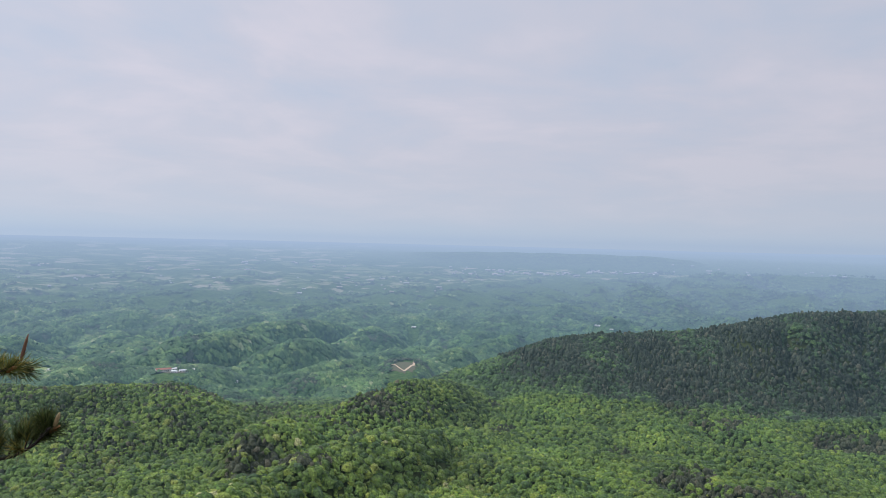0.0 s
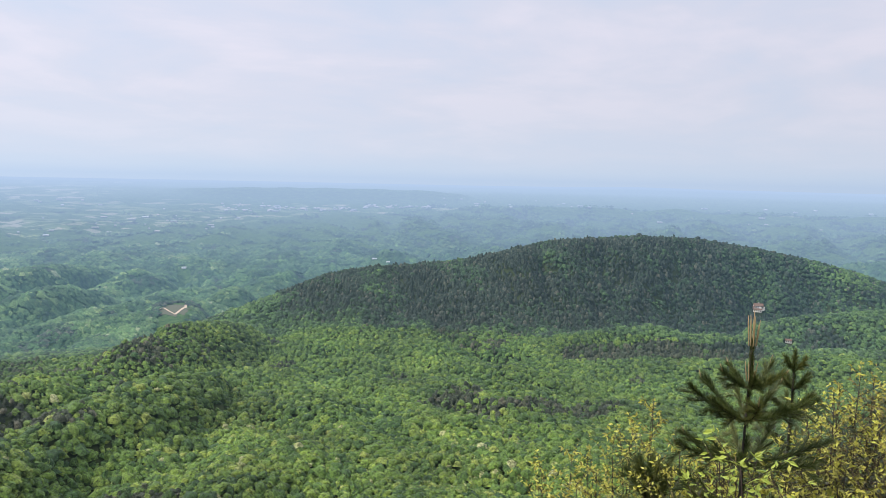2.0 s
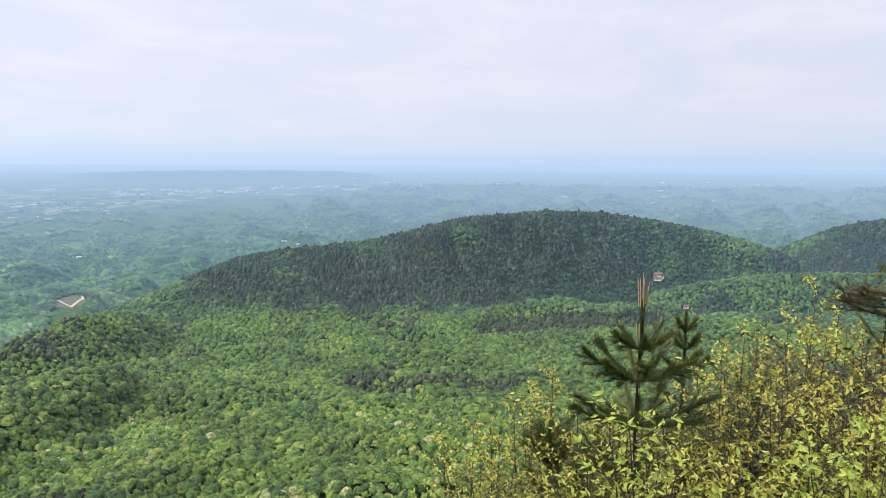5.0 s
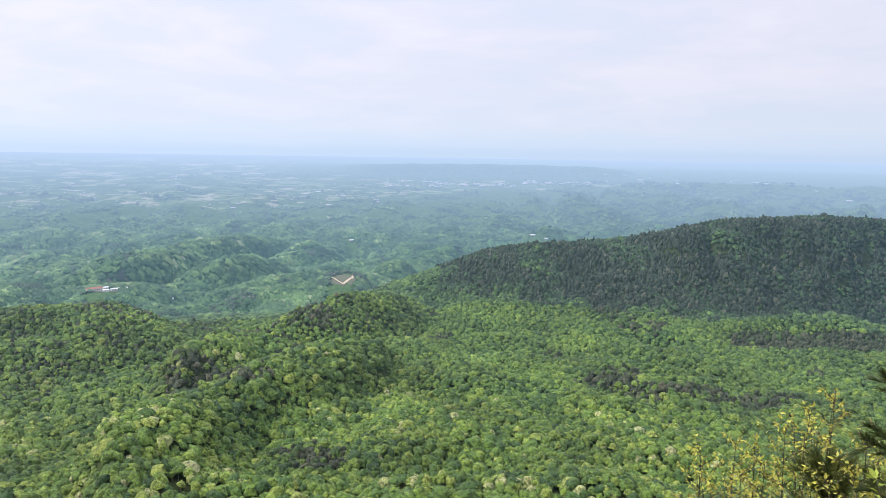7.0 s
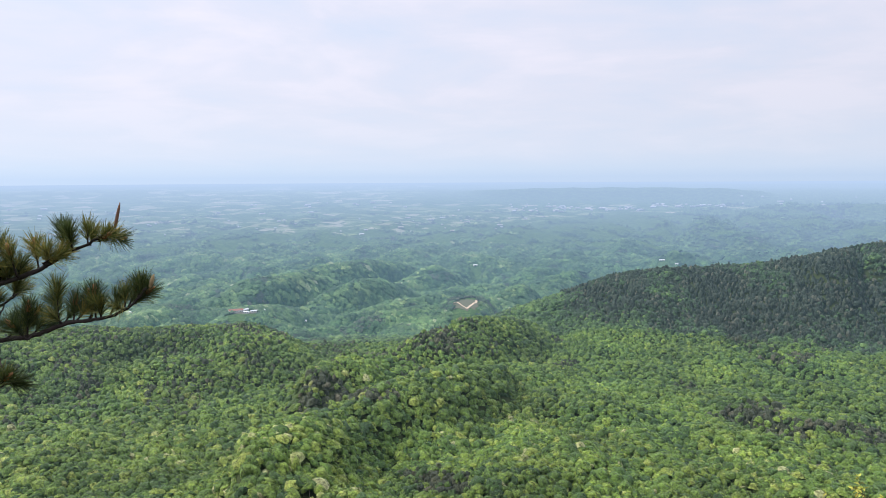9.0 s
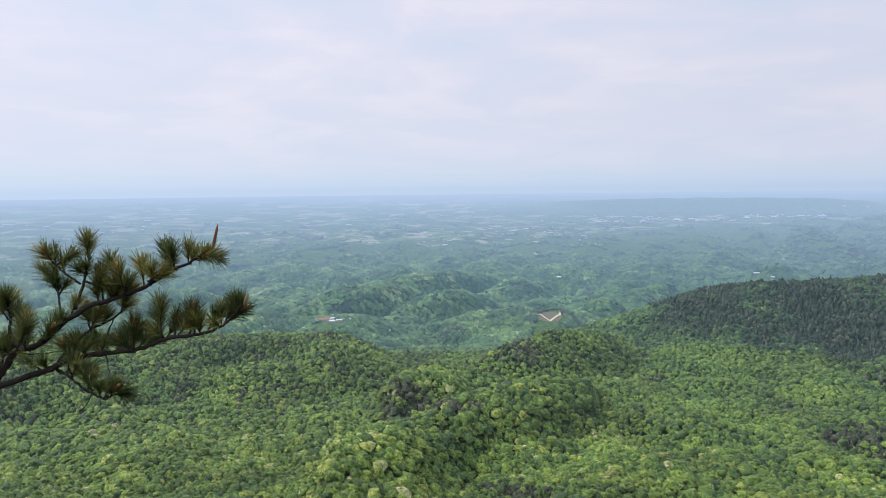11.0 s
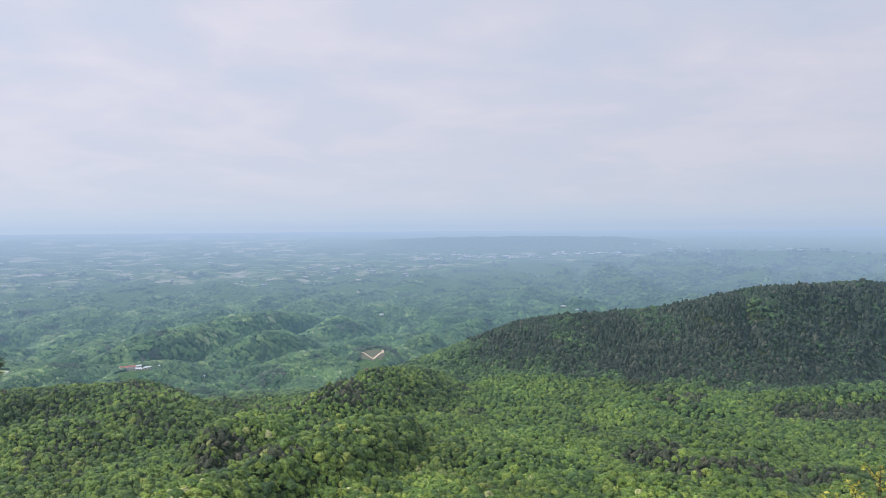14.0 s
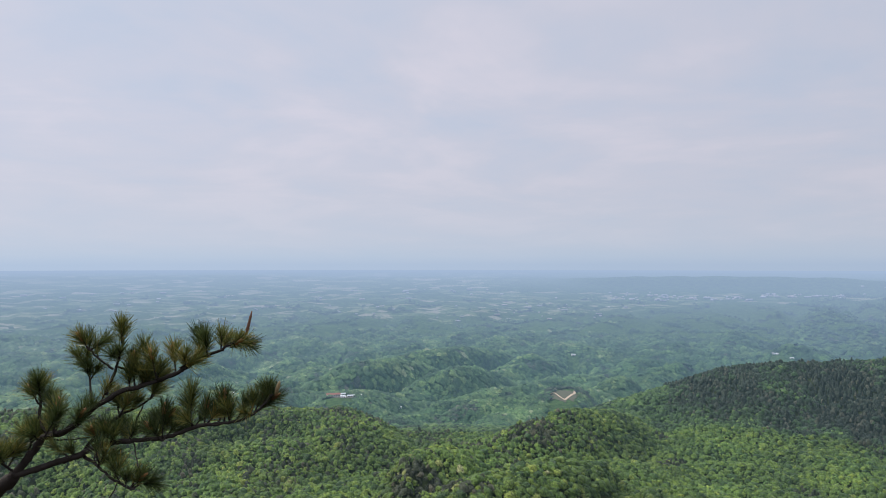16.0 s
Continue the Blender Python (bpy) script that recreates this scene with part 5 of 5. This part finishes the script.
part_mesh("chimney", *box(1.2, 1.2, 4.2, 7.5, 1.5, 1.5), MAT_WALL_B, villa, smooth_shade=False)
p_ = VILLA + Vector((-13, -14, -3.5))
house(p_, facing(VILLA, -10), 13, 6, 3.5, 2, MAT_WALL_B, MAT_ROOF_BROWN, "low pale outbuilding below the large house", bays=4)
house(PINK, facing(PINK), 8, 6, 3, 2, MAT_WALL_B, MAT_ROOF_BROWN, "small tan house among the trees", bays=3)
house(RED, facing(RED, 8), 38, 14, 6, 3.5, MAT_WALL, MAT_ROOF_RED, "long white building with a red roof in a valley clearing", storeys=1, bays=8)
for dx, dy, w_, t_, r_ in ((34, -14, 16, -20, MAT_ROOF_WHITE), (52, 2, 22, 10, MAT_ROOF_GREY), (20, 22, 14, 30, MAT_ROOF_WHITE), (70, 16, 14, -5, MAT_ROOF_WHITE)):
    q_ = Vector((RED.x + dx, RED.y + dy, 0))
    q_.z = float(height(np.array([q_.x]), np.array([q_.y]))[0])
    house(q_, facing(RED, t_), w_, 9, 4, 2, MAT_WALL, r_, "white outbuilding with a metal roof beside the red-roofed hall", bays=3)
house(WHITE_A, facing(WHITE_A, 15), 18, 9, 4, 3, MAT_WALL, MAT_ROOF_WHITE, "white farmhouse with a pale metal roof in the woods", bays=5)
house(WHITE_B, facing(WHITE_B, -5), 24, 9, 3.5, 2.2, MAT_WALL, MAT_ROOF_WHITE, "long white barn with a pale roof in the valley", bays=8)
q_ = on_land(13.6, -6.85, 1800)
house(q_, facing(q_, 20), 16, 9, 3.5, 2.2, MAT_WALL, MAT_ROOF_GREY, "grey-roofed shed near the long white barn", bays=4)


def ribbon(name, pts, width, mat, label, category, lift=0.5):
    """A road laid over the land along points of the plan."""
    q = curve_through([(x, y, 0) for x, y in pts], 6)
    v, f = [], []
    for i, p in enumerate(q):
        t = (q[min(i + 1, len(q) - 1)] - q[max(i - 1, 0)]).normalized()
        s = Vector((-t.y, t.x, 0)) * width / 2
        for e in (p - s, p + s):
            z = float(height(np.array([e.x]), np.array([e.y]))[0])
            v += [(e.x, e.y, z + lift), (e.x, e.y, z - 0.6)]
    for i in range(len(q) - 1):
        a = i * 4
        f += [(a, a + 2, a + 6, a + 4), (a + 1, a, a + 4, a + 5), (a + 2, a + 3, a + 7, a + 6)]
    me = bpy.data.meshes.new(name)
    me.from_pydata([tuple(e) for e in v], [], f)
    me.materials.append(mat)
    return tagged(new(name, me), label, category, kind="structure")


def patch(name, c, rx, ry, mat, label, lift=0.35, seed=1, n=36):
    """An open piece of land of uneven outline, draped over the ground."""
    r = random.Random(seed)
    edge = [1 + 0.25 * math.sin(2 * t + r.uniform(0, 6)) * r.uniform(0.5, 1) + r.uniform(-0.08, 0.08) for t in [6.283 * k / n for k in range(n)]]
    v, f = [(c.x, c.y)], []
    for j in range(1, 7):
        for k in range(n):
            t = 6.283 * k / n
            v.append((c.x + rx * edge[k] * j / 6 * math.cos(t), c.y + ry * edge[k] * j / 6 * math.sin(t)))
    xs, ys = np.array([e[0] for e in v]), np.array([e[1] for e in v])
    zs = height(xs, ys) + lift
    f += [(0, 1 + k, 1 + (k + 1) % n) for k in range(n)]
    for j in range(5):
        for k in range(n):
            a, b_ = 1 + j * n + k, 1 + j * n + (k + 1) % n
            f.append((a, a + n, b_ + n, b_))
    me = bpy.data.meshes.new(name)
    me.from_pydata(list(zip(xs, ys, zs)), [], f)
    for p in me.polygons:
        p.use_smooth = True
    me.materials.append(mat)
    return tagged(new(name, me), label, "clearing", kind="structure")


patch("clearing_1", DIRT + Vector((0, -5, 0)), 36, 85, MAT_SCRUB, "brown cut-over clearing in the valley woods", seed=2)
patch("clearing_2", RED + Vector((28, -8, 0)), 42, 16, MAT_SCRUB, "worn pale clearing round the red-roofed hall", seed=3)
patch("clearing_3", GRASS_A, 44, 36, MAT_MEADOW, "pale green meadow at the edge of the valley woods", seed=5)
patch("clearing_4", GRASS_B, 38, 40, MAT_MEADOW, "light green pasture in the hazy plain", seed=6)
for q_, w_, l_ in ((on_land(-29.0, -9.9, 1300), 12, "small pale house beside the valley meadow"), (on_land(-16.1, -11.4, 1250), 10, "small white house half hidden in valley woods"), (on_land(-11.4, -4.55, 3000), 26, "long pale barn beside the far pasture")):
    house(q_, facing(q_, 10), w_, w_ * 0.5, 3.5, 2, MAT_WALL, MAT_ROOF_WHITE, l_, bays=3)


def seen(pairs, start):
    return [(lambda p: (p.x, p.y))(on_land(a, el, start)) for a, el in pairs]


ribbon("road_1", seen([(-1.95, -9.74), (-2.1, -9.95), (-2.3, -10.2), (-2.9, -10.65)], 1600), 6.5, MAT_DIRT, "bare orange clay road cut into the wooded slope", "dirt road", 0.8)
ribbon("road_2", seen([(-2.9, -10.63), (-3.3, -10.39), (-3.7, -10.13), (-4.1, -10.28), (-3.9, -10.65)], 1600), 3.2, MAT_DIRT, "pale clay track looping across the clearing", "dirt road", 0.8)

# buildings of the far towns and farms
tr = random.Random(77)
TOWN = [(4.4, 11.0, -2.75, -2.45, 46), (0.5, 5.0, -2.9, -2.2, 22), (11.5, 17.0, -2.45, -2.2, 30), (18.0, 30.0, -2.2, -1.6, 14), (-30.0, -2.0, -4.4, -1.8, 46), (-44.0, -30.0, -3.6, -2.0, 18), (-12.0, 4.0, -4.4, -2.6, 20), (30.0, 56.0, -3.2, -1.6, 14)]
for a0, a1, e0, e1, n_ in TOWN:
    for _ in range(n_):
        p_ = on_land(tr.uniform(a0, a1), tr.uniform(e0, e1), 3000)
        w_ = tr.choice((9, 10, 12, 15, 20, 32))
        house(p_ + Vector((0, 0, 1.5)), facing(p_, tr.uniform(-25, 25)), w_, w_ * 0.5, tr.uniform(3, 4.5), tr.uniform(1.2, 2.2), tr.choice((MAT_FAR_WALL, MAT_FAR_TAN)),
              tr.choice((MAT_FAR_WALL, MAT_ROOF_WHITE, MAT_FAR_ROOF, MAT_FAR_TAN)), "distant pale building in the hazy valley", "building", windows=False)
